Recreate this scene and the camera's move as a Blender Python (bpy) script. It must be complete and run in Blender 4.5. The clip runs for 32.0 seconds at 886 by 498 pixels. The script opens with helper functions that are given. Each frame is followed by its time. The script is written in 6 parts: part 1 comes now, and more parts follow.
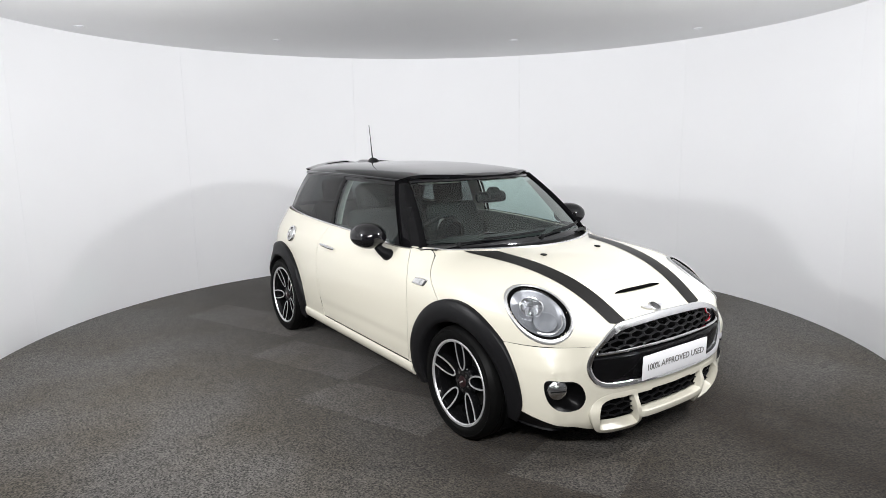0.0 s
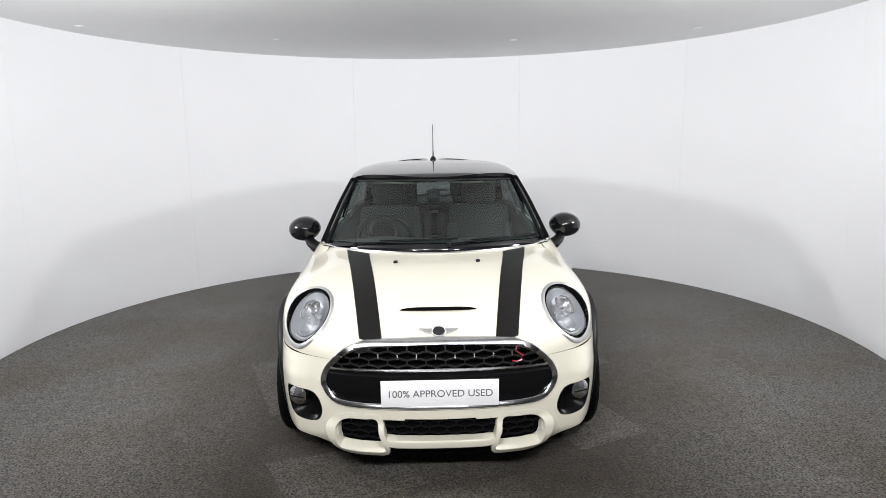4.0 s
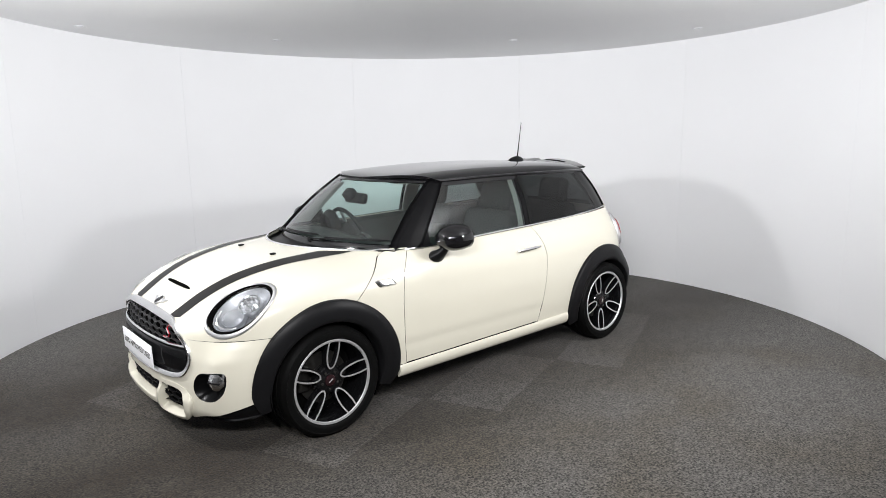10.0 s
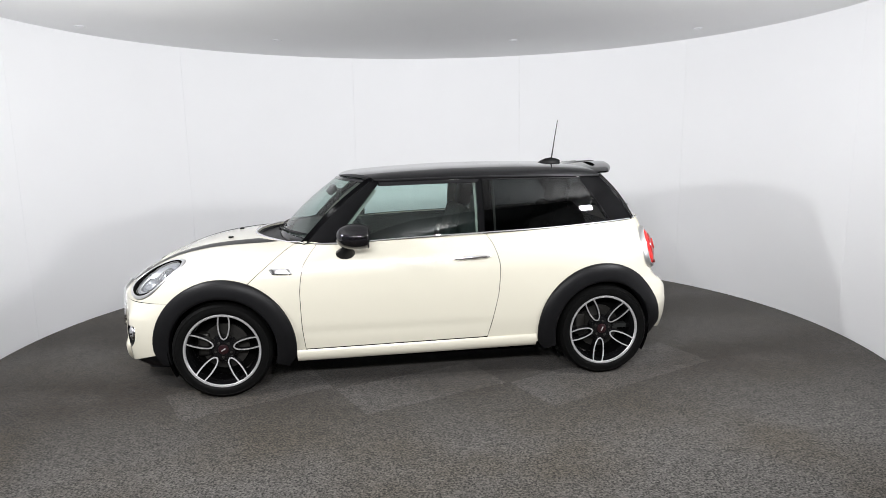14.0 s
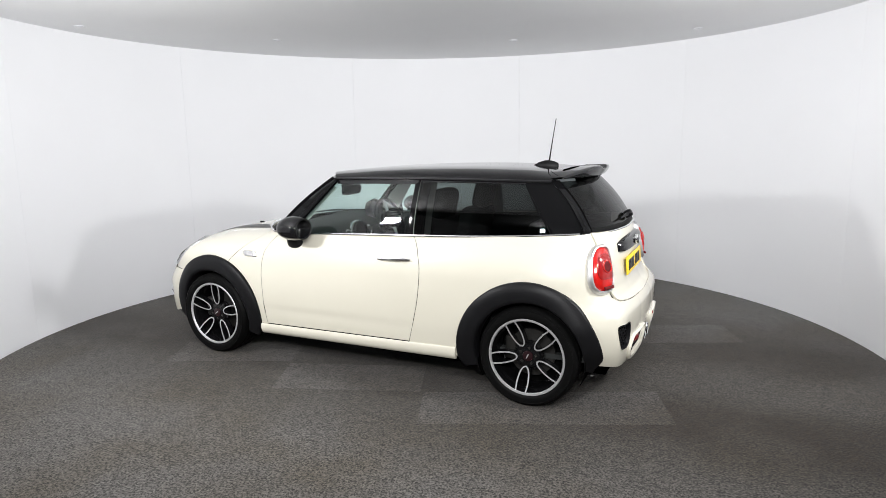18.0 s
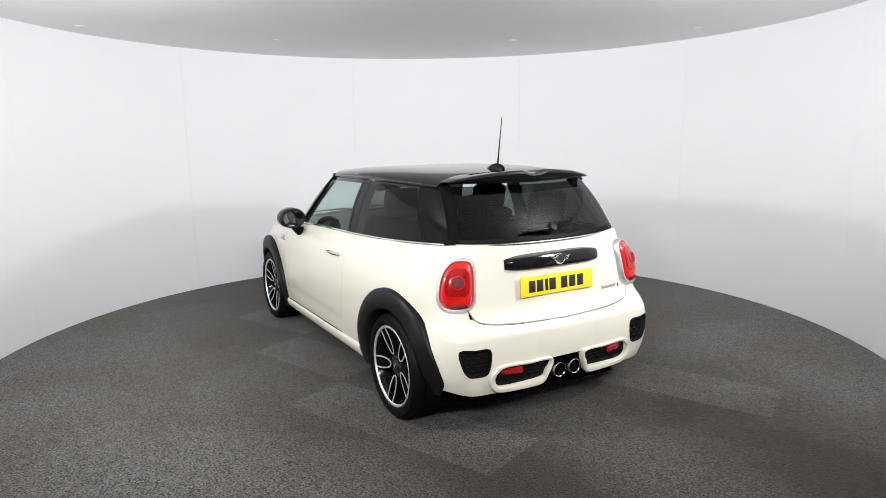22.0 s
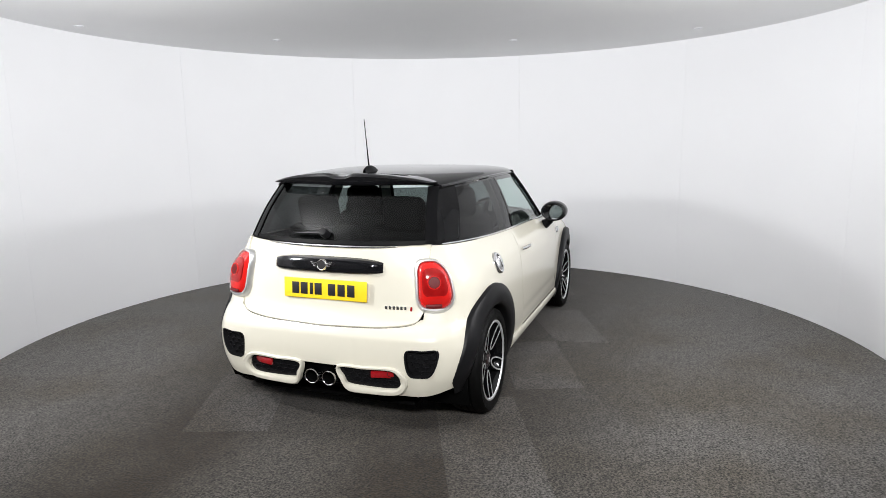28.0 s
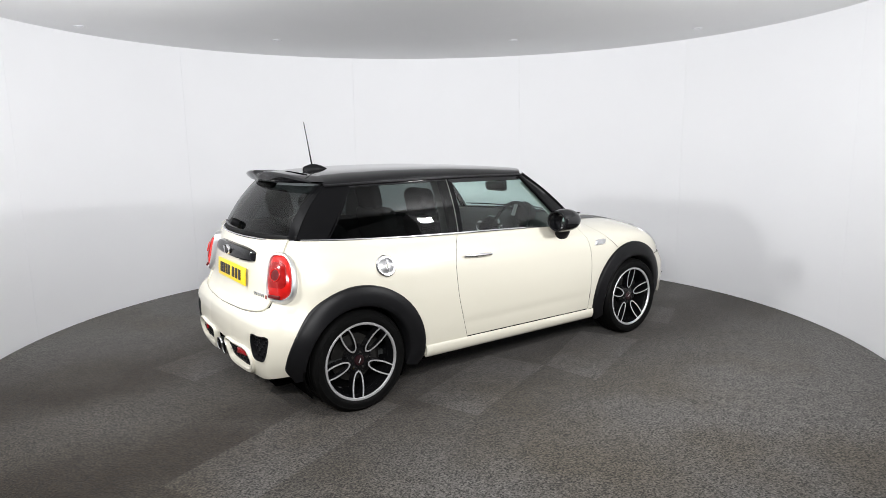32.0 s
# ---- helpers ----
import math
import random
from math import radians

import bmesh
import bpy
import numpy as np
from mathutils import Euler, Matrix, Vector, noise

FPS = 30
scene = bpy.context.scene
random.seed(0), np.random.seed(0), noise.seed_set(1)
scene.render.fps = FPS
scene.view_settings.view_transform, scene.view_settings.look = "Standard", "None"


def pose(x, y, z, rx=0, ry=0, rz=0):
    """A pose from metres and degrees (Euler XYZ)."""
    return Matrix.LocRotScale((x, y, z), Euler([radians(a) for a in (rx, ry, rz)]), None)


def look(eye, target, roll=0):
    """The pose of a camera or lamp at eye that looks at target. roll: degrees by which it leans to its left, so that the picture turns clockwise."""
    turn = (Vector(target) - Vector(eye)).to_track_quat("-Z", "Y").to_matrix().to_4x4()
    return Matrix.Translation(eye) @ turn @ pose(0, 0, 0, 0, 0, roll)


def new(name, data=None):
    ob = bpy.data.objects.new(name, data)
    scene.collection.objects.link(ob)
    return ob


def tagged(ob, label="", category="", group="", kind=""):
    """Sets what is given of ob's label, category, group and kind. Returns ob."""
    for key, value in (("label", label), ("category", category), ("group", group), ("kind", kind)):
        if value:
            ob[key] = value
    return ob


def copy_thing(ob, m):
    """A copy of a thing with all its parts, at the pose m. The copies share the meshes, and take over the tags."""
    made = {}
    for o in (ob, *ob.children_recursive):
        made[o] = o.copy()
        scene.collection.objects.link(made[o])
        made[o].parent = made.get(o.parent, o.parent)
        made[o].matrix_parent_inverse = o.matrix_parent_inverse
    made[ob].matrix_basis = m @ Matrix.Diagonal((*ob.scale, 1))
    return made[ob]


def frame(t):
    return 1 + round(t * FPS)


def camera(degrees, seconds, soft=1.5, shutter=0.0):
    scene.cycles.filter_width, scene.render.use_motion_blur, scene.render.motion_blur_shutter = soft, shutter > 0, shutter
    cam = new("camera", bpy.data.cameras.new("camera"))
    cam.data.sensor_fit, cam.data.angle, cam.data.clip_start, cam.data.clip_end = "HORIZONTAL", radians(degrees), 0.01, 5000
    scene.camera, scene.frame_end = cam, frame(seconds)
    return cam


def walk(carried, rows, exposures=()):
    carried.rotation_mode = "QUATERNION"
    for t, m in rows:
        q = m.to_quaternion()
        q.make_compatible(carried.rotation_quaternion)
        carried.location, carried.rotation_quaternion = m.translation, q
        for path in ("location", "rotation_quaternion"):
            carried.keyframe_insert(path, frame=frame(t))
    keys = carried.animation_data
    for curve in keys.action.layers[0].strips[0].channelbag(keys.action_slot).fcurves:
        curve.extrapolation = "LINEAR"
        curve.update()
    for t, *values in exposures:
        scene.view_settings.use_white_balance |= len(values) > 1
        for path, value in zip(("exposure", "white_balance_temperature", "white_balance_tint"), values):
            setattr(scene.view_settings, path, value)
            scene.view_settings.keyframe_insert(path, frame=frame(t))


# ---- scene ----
# ---- camera: stands still at a gap in the drum wall ----
EYE = (0.0, -4.882, 1.611)
VIEW = (0.0947, 0.0423, 0.7473)
cam = camera(69.60, 32.0, soft=0.8)
STAND = look(EYE, VIEW, -0.837)
walk(cam, [(0.0, STAND), (32.0, STAND)])

# the turntable's angle in degrees, second by second
TURN = [(0.0, -56.05), (2.0, -72.87), (4.0, -90.1), (6.0, -107.12), (8.0, -123.81), (10.0, -140.31), (12.0, -156.79), (14.0, -173.39), (16.0, -190.16), (18.0, -207.07), (20.0, -224.04), (22.0, -240.99), (24.0, -257.85), (26.0, -274.66), (28.0, -291.48), (30.0, -308.38), (32.0, -325.29)]

# ---- world and light ----
world = bpy.data.worlds.new("world")
scene.world = world
world.use_nodes = True
world.node_tree.nodes["Background"].inputs[0].default_value = (0.8, 0.85, 0.9, 1)
world.node_tree.nodes["Background"].inputs[1].default_value = 0.02
scene.view_settings.exposure = 0.0


def area(name, eye, target, sx, sy, watts, colour=(1, 1, 1)):
    d = bpy.data.lights.new(name, "AREA")
    d.shape, d.size, d.size_y, d.energy, d.color = "RECTANGLE", sx, sy, watts, colour
    ob = new(name, d)
    ob.matrix_world = look(eye, target)
    return ob


# a square flood panel at the drum wall on each side of the gap, and four hooded spots over the camera
for side, more in ((-1, 1.18), (1, 0.86)):
    area("flood_panel", (2.50 * side, -1.98, 2.02), (-1.0 * side, 1.2, 1.60), 0.22, 0.22, 60 - 2 * side, (0.985, 0.985, 1))
    for x in (0.42, 1.02):
        area("bay_spot", (x * side, -4.90, 2.46), (0.9 * x * side, 0, 1.50), 0.15, 0.15, 43 * more, (0.99, 0.99, 1))


# ---- materials ----
def mat(name, base, rough=0.5, metal=0.0, coat=0.0, spec=0.5, vary=0.0, scale=8.0, bump=0.0, bump_scale=200.0, rvary=0.0):
    m = bpy.data.materials.new(name)
    m.use_nodes = True
    nt = m.node_tree
    b = nt.nodes["Principled BSDF"]
    b.inputs["Base Color"].default_value = (*base, 1)
    b.inputs["Roughness"].default_value = rough
    b.inputs["Metallic"].default_value = metal
    b.inputs["Coat Weight"].default_value = coat
    b.inputs["Coat Roughness"].default_value = 0.03
    b.inputs["Specular IOR Level"].default_value = spec
    co = nt.nodes.new("ShaderNodeTexCoord")
    if vary or rvary:
        n = nt.nodes.new("ShaderNodeTexNoise")
        n.inputs["Scale"].default_value, n.inputs["Detail"].default_value = scale, 6
        nt.links.new(co.outputs["Object"], n.inputs["Vector"])
    if vary:
        mx = nt.nodes.new("ShaderNodeMix")
        mx.data_type = "RGBA"
        mx.inputs[6].default_value = (*[c * (1 - vary) for c in base], 1)
        mx.inputs[7].default_value = (*[min(1, c * (1 + vary)) for c in base], 1)
        nt.links.new(n.outputs["Fac"], mx.inputs[0])
        nt.links.new(mx.outputs[2], b.inputs["Base Color"])
    if rvary:
        r = nt.nodes.new("ShaderNodeMapRange")
        r.inputs[3].default_value, r.inputs[4].default_value = max(0, rough - rvary), min(1, rough + rvary)
        nt.links.new(n.outputs["Fac"], r.inputs[0])
        nt.links.new(r.outputs[0], b.inputs["Roughness"])
    if bump:
        n2 = nt.nodes.new("ShaderNodeTexNoise")
        n2.inputs["Scale"].default_value, n2.inputs["Detail"].default_value = bump_scale, 3
        nt.links.new(co.outputs["Object"], n2.inputs["Vector"])
        bp = nt.nodes.new("ShaderNodeBump")
        bp.inputs["Strength"].default_value, bp.inputs["Distance"].default_value = bump, 0.002
        nt.links.new(n2.outputs["Fac"], bp.inputs["Height"])
        nt.links.new(bp.outputs[0], b.inputs["Normal"])
    return m


def glass(name, tint, gloss=1.0, rough=0.0, head_on=0.07):
    m = bpy.data.materials.new(name)
    m.use_nodes = True
    nt = m.node_tree
    nt.nodes.remove(nt.nodes["Principled BSDF"])
    out = nt.nodes["Material Output"]
    tr, gl, mx, lw, pw, ma = (nt.nodes.new(k) for k in ("ShaderNodeBsdfTransparent", "ShaderNodeBsdfGlossy", "ShaderNodeMixShader", "ShaderNodeLayerWeight", "ShaderNodeMath", "ShaderNodeMath"))
    tr.inputs[0].default_value = (*tint, 1)
    gl.inputs["Roughness"].default_value = rough
    pw.operation, ma.operation = "POWER", "MULTIPLY_ADD"
    lw.inputs[0].default_value = 0.5
    pw.inputs[1].default_value, ma.inputs[1].default_value, ma.inputs[2].default_value = 4.3, 0.88 * gloss, head_on * gloss
    nt.links.new(lw.outputs["Facing"], pw.inputs[0])
    nt.links.new(pw.outputs[0], ma.inputs[0])
    nt.links.new(ma.outputs[0], mx.inputs[0])
    nt.links.new(tr.outputs[0], mx.inputs[1])
    nt.links.new(gl.outputs[0], mx.inputs[2])
    nt.links.new(mx.outputs[0], out.inputs[0])
    return m


def carpet(name, dark, light, dirt_shade=1.0):
    """Loop-pile carpet: fine speckle, broad soiling and a fibrous relief."""
    m = bpy.data.materials.new(name)
    m.use_nodes = True
    nt = m.node_tree
    b = nt.nodes["Principled BSDF"]
    b.inputs["Roughness"].default_value = 0.95
    b.inputs["Specular IOR Level"].default_value = 0.12
    b.inputs["Sheen Weight"].default_value = 0.15
    co = nt.nodes.new("ShaderNodeTexCoord")
    fine, mid, big = (nt.nodes.new("ShaderNodeTexNoise") for _ in range(3))
    for n, s, d in ((fine, 88, 5), (mid, 16, 3), (big, 1.1, 4)):
        n.inputs["Scale"].default_value, n.inputs["Detail"].default_value = s, d
        nt.links.new(co.outputs["Object"], n.inputs["Vector"])
    add = nt.nodes.new("ShaderNodeMath")
    add.operation = "MULTIPLY_ADD"
    add.inputs[1].default_value = 0.20
    # each loop of the pile has a tone of its own
    pile, tone, sum_ = nt.nodes.new("ShaderNodeTexVoronoi"), nt.nodes.new("ShaderNodeSeparateColor"), nt.nodes.new("ShaderNodeMath")
    pile.inputs["Scale"].default_value = 118
    nt.links.new(co.outputs["Object"], pile.inputs["Vector"])
    nt.links.new(pile.outputs["Color"], tone.inputs[0])
    sum_.operation = "MULTIPLY_ADD"
    sum_.inputs[1].default_value = 0.30
    nt.links.new(tone.outputs[0], sum_.inputs[0])
    nt.links.new(fine.outputs["Fac"], sum_.inputs[2])
    nt.links.new(mid.outputs["Fac"], add.inputs[0])
    nt.links.new(sum_.outputs[0], add.inputs[2])
    ramp = nt.nodes.new("ShaderNodeValToRGB")
    ramp.color_ramp.elements[0].position, ramp.color_ramp.elements[0].color = 0.56, (*dark, 1)
    ramp.color_ramp.elements[1].position, ramp.color_ramp.elements[1].color = 0.99, (*light, 1)
    nt.links.new(add.outputs[0], ramp.inputs[0])
    soil = nt.nodes.new("ShaderNodeValToRGB")
    soil.color_ramp.elements[0].position, soil.color_ramp.elements[0].color = 0.36, (0.80, 0.74, 0.62, 1)
    soil.color_ramp.elements[1].position, soil.color_ramp.elements[1].color = 0.56, (1, 1, 1, 1)
    nt.links.new(big.outputs["Fac"], soil.inputs[0])
    mul = nt.nodes.new("ShaderNodeMix")
    mul.data_type, mul.blend_type = "RGBA", "MULTIPLY"
    mul.inputs[0].default_value = 1
    nt.links.new(ramp.outputs[0], mul.inputs[6])
    nt.links.new(soil.outputs[0], mul.inputs[7])
    # brown lanes that tyres have left along the table's x axis
    sep, ab, lane, wob, fac = (nt.nodes.new(k) for k in ("ShaderNodeSeparateXYZ", "ShaderNodeMath", "ShaderNodeMapRange", "ShaderNodeTexNoise", "ShaderNodeMath"))
    nt.links.new(co.outputs["Object"], sep.inputs[0])
    ab.operation = "ABSOLUTE"
    nt.links.new(sep.outputs["Y"], ab.inputs[0])
    lane.interpolation_type = "SMOOTHSTEP"
    for i, v in ((1, 0.60), (2, 0.12), (3, 0.0), (4, 1.0)):
        lane.inputs[i].default_value = v
    off, ab2 = nt.nodes.new("ShaderNodeMath"), nt.nodes.new("ShaderNodeMath")
    off.operation, off.inputs[1].default_value, ab2.operation = "SUBTRACT", 0.68, "ABSOLUTE"
    nt.links.new(ab.outputs[0], off.inputs[0])
    nt.links.new(off.outputs[0], ab2.inputs[0])
    nt.links.new(ab2.outputs[0], lane.inputs[0])
    wob.inputs["Scale"].default_value, wob.inputs["Detail"].default_value = 1.7, 5
    nt.links.new(co.outputs["Object"], wob.inputs["Vector"])
    fac.operation = "MULTIPLY"
    patch = nt.nodes.new("ShaderNodeMapRange")
    for i, v in ((1, 0.30), (2, 0.55), (3, 0.35), (4, 1.0)):
        patch.inputs[i].default_value = v
    nt.links.new(wob.outputs["Fac"], patch.inputs[0])
    nt.links.new(lane.outputs[0], fac.inputs[0])
    nt.links.new(patch.outputs[0], fac.inputs[1])
    lanes = nt.nodes.new("ShaderNodeMix")
    lanes.data_type, lanes.blend_type = "RGBA", "MULTIPLY"
    lanes.inputs[7].default_value = (1 - 0.58 * dirt_shade, 1 - 0.66 * dirt_shade, 1 - 0.76 * dirt_shade, 1)
    nt.links.new(fac.outputs[0], lanes.inputs[0])
    # driven strip, greyer than carpet beside it: dirt plus the car's shade painted in
    strip, worn_shaded = nt.nodes.new("ShaderNodeMapRange"), nt.nodes.new("ShaderNodeMix")
    strip.interpolation_type = "SMOOTHSTEP"
    for i, v in ((1, 1.95), (2, 1.15), (3, 0.0), (4, 1.0)):
        strip.inputs[i].default_value = v
    nt.links.new(ab.outputs[0], strip.inputs[0])
    worn_shaded.data_type, worn_shaded.blend_type = "RGBA", "MULTIPLY"
    worn_shaded.inputs[7].default_value = (1 - 0.42 * dirt_shade, 1 - 0.44 * dirt_shade, 1 - 0.48 * dirt_shade, 1)
    nt.links.new(strip.outputs[0], worn_shaded.inputs[0])
    nt.links.new(mul.outputs[2], worn_shaded.inputs[6])
    nt.links.new(worn_shaded.outputs[2], lanes.inputs[6])
    nt.links.new(lanes.outputs[2], b.inputs["Base Color"])
    bp = nt.nodes.new("ShaderNodeBump")
    bp.inputs["Strength"].default_value, bp.inputs["Distance"].default_value = 0.7, 0.004
    nt.links.new(fine.outputs["Fac"], bp.inputs["Height"])
    nt.links.new(bp.outputs[0], b.inputs["Normal"])
    return m


WALL = mat("white_wall_panel", (0.885, 0.89, 0.905), 0.55, vary=0.02, scale=1.5, bump=0.04, bump_scale=60, rvary=0.06)
CEIL = mat("white_ceiling", (0.86, 0.865, 0.87), 0.85, vary=0.025, scale=1.2, bump=0.05, bump_scale=90)
CARPET = carpet("grey_carpet", (0.014, 0.0132, 0.0121), (0.152, 0.142, 0.131))
CARPET_LIGHT = carpet("fresh_carpet", (0.016, 0.0155, 0.0150), (0.172, 0.164, 0.157), 0.62)
BAY = mat("dark_bay_wall", (0.12, 0.12, 0.122), 0.8, vary=0.15, scale=3)
CONCRETE = mat("dark_bay_floor", (0.05, 0.048, 0.046), 0.9, vary=0.15, scale=3)
PAINT = mat("cream_white_paint", (0.645, 0.617, 0.518), 0.32, coat=1.0, vary=0.012, scale=1.3)
BLACKGLOSS = mat("black_gloss_paint", (0.006, 0.006, 0.007), 0.07, rvary=0.03, scale=3)
PILLAR = mat("black_pillar_film", (0.005, 0.005, 0.0055), 0.06, spec=0.10, rvary=0.02, scale=6)
BLACKTRIM = mat("black_grained_plastic", (0.007, 0.007, 0.0078), 0.42, spec=0.16, vary=0.2, scale=20, bump=0.08, bump_scale=260)
BLACKHOLE = mat("dark_cavity", (0.004, 0.004, 0.004), 0.9, spec=0.0, vary=0.2, scale=10)
FOGBLACK = mat("black_lamp_recess", (0.003, 0.003, 0.0033), 0.30, spec=0.10, vary=0.2, scale=20)
MESHGREY = mat("grille_plastic", (0.016, 0.016, 0.017), 0.3, vary=0.15, scale=30)
STRIPE = mat("black_vinyl_stripe", (0.008, 0.0075, 0.007), 0.34, spec=0.18, vary=0.15, scale=30)
CHROME = mat("chrome", (0.80, 0.80, 0.81), 0.15, metal=1.0, rvary=0.05, scale=25)
SATIN = mat("satin_silver", (0.60, 0.60, 0.61), 0.38, metal=0.9, rvary=0.06, scale=30)
RUBBER = mat("tyre_rubber", (0.0035, 0.0035, 0.0035), 0.5, spec=0.09, vary=0.25, scale=40, bump=0.2, bump_scale=300, rvary=0.12)
ALLOY = mat("machined_alloy", (0.80, 0.80, 0.81), 0.42, metal=0.85, rvary=0.08, scale=60)
RIMBLACK = mat("black_wheel_paint", (0.005, 0.005, 0.0055), 0.12, spec=0.25, coat=0.15, rvary=0.06, scale=12)
BRAKE = mat("brake_iron", (0.06, 0.058, 0.055), 0.5, metal=0.9, vary=0.25, scale=40)
REDCAP = mat("dark_red_cap", (0.014, 0.0024, 0.004), 0.3, coat=0.5, vary=0.15, scale=40)
GLASS = glass("green_tinted_glass", (0.74, 0.86, 0.83))
PRIVACY = glass("privacy_glass", (0.17, 0.185, 0.185), 0.75, head_on=0.045)
LAMPGREY = mat("lamp_bowl_grey", (0.27, 0.28, 0.30), 0.35, metal=0.3, rvary=0.08, scale=20)
SMOKED = mat("smoked_reflector", (0.30, 0.30, 0.31), 0.2, metal=1.0, rvary=0.08, scale=20)
LENS = glass("clear_lens", (0.93, 0.94, 0.95))
REDLENS = mat("red_lamp_lens", (0.52, 0.010, 0.008), 0.12, coat=0.6, vary=0.35, scale=14)
REDMID = mat("mid_red_lens", (0.27, 0.006, 0.006), 0.10, coat=0.6, vary=0.35, scale=30)
REDDEEP = mat("deep_red_lens", (0.10, 0.004, 0.005), 0.45, spec=0.2, vary=0.3, scale=40)
REDDARK = mat("red_reflector", (0.30, 0.006, 0.01), 0.15, coat=1.0, vary=0.3, scale=50)
SILVERLAMP = mat("lamp_reflector", (0.80, 0.80, 0.82), 0.16, metal=1.0, rvary=0.1, scale=20, bump=0.9, bump_scale=110)
YELLOW = mat("yellow_plate", (0.86, 0.60, 0.02), 0.35, vary=0.03, scale=20)
WHITEPLATE = mat("white_plate", (0.82, 0.82, 0.84), 0.4, vary=0.02, scale=20)
INK = mat("black_print", (0.012, 0.011, 0.012), 0.5, vary=0.2, scale=50)
GREYINK = mat("grey_print", (0.10, 0.095, 0.09), 0.5, vary=0.2, scale=50)
CLOTH = mat("anthracite_cloth", (0.026, 0.0275, 0.027), 0.85, spec=0.1, vary=0.15, scale=6)
DASH = mat("dark_dash_plastic", (0.036, 0.038, 0.0372), 0.6, spec=0.15, vary=0.12, scale=5)
HEADLINER = mat("pale_headliner", (0.36, 0.36, 0.33), 0.9, vary=0.08, scale=30)
REDTRIM = mat("red_enamel", (0.45, 0.015, 0.03), 0.25, coat=0.5, vary=0.1, scale=60)
MIRRORGLASS = mat("mirror_glass", (0.86, 0.88, 0.88), 0.02, metal=1.0, rvary=0.01, scale=5)


# ---- mesh helpers ----
def part(name, bm, material, parent, label="", smooth=35, mesh=None):
    if mesh is None:
        mesh = bpy.data.meshes.new(name)
        bm.to_mesh(mesh)
        bm.free()
        mesh.materials.append(material)
        mesh.polygons.foreach_set("use_smooth", [True] * len(mesh.polygons))
        mesh.set_sharp_from_angle(angle=radians(smooth))
    ob = new(name, mesh)
    ob.parent = parent
    if label:
        tagged(ob, label)
    return ob


def grid(P, close_u=False, close_v=False, thick=0.0, keep=None, mirror=False):
    """A sheet from an array of points (nu, nv, 3); thick folds a rim inwards; keep masks its faces."""
    P = np.asarray(P, float)
    if mirror:
        P = P * np.array([1, -1, 1])
    nu, nv = P.shape[:2]
    bm = bmesh.new()
    V = [[bm.verts.new(P[i, j]) for j in range(nv)] for i in range(nu)]
    for i in range(nu if close_u else nu - 1):
        for j in range(nv if close_v else nv - 1):
            if keep is not None and not keep[i, j]:
                continue
            q = [V[i][j], V[(i + 1) % nu][j], V[(i + 1) % nu][(j + 1) % nv], V[i][(j + 1) % nv]]
            if mirror:
                q.reverse()
            try:
                bm.faces.new(q)
            except ValueError:
                pass
    bmesh.ops.remove_doubles(bm, verts=bm.verts, dist=1e-5)
    loose = [v for v in bm.verts if not v.link_faces]
    bmesh.ops.delete(bm, geom=loose, context="VERTS")
    if thick:
        rim(bm, thick)
    return bm


def rim(bm, thick):
    bm.normal_update()
    edges = [e for e in bm.edges if e.is_boundary]
    old = {v: (v.co.copy(), v.normal.copy()) for e in edges for v in e.verts}
    made = {v: bm.verts.new(c - n * thick) for v, (c, n) in old.items()}
    for e in edges:
        a, b = e.verts
        f = e.link_faces[0]
        k = [l.vert for l in f.loops]
        if k[(k.index(a) + 1) % len(k)] is b:
            a, b = b, a
        bm.faces.new((a, b, made[b], made[a]))


def join(*bms):
    out = bmesh.new()
    for b in bms:
        me = bpy.data.meshes.new("tmp")
        b.to_mesh(me)
        b.free()
        out.from_mesh(me)
        bpy.data.meshes.remove(me)
    return out


def box(sx, sy, sz, m=None, bevel=0.0, seg=2):
    bm = bmesh.new()
    bmesh.ops.create_cube(bm, size=1, matrix=(m or Matrix()) @ Matrix.Diagonal((sx, sy, sz, 1)))
    if bevel:
        bmesh.ops.bevel(bm, geom=bm.edges[:], offset=bevel, segments=seg, profile=0.5, affect="EDGES")
    return bm


def lathe(profile, n=48, m=None):
    """Turns (r, h) pairs round the local z axis."""
    a = np.linspace(0, 2 * np.pi, n, endpoint=False)
    P = np.array([[(r * np.cos(t), r * np.sin(t), h) for r, h in profile] for t in a])
    bm = grid(P, close_u=True)
    bmesh.ops.recalc_face_normals(bm, faces=bm.faces)
    if m is not None:
        bm.transform(m)
    return bm


def tube(points, radius, n=8, closed=False, flat=1.0):
    """A round or flattened bar along points; radius may be a list."""
    P = [Vector(p) for p in points]
    k = len(P)
    rad = radius if hasattr(radius, "__len__") else [radius] * k
    rows = []
    up = Vector((0, 0, 1))
    for i, p in enumerate(P):
        d = (P[(i + 1) % k] - P[i - 1]) if closed else (P[min(i + 1, k - 1)] - P[max(i - 1, 0)])
        d.normalize()
        side = d.cross(up)
        if side.length < 1e-3:
            side = d.cross(Vector((1, 0, 0)))
        side.normalize()
        top = side.cross(d)
        rows.append([p + side * (rad[i] * math.cos(a)) + top * (rad[i] * flat * math.sin(a)) for a in np.linspace(0, 2 * math.pi, n, endpoint=False)])
    bm = grid(np.array(rows), close_u=closed, close_v=True)
    if not closed:
        bmesh.ops.holes_fill(bm, edges=[e for e in bm.edges if e.is_boundary])
    bmesh.ops.recalc_face_normals(bm, faces=bm.faces)
    return bm


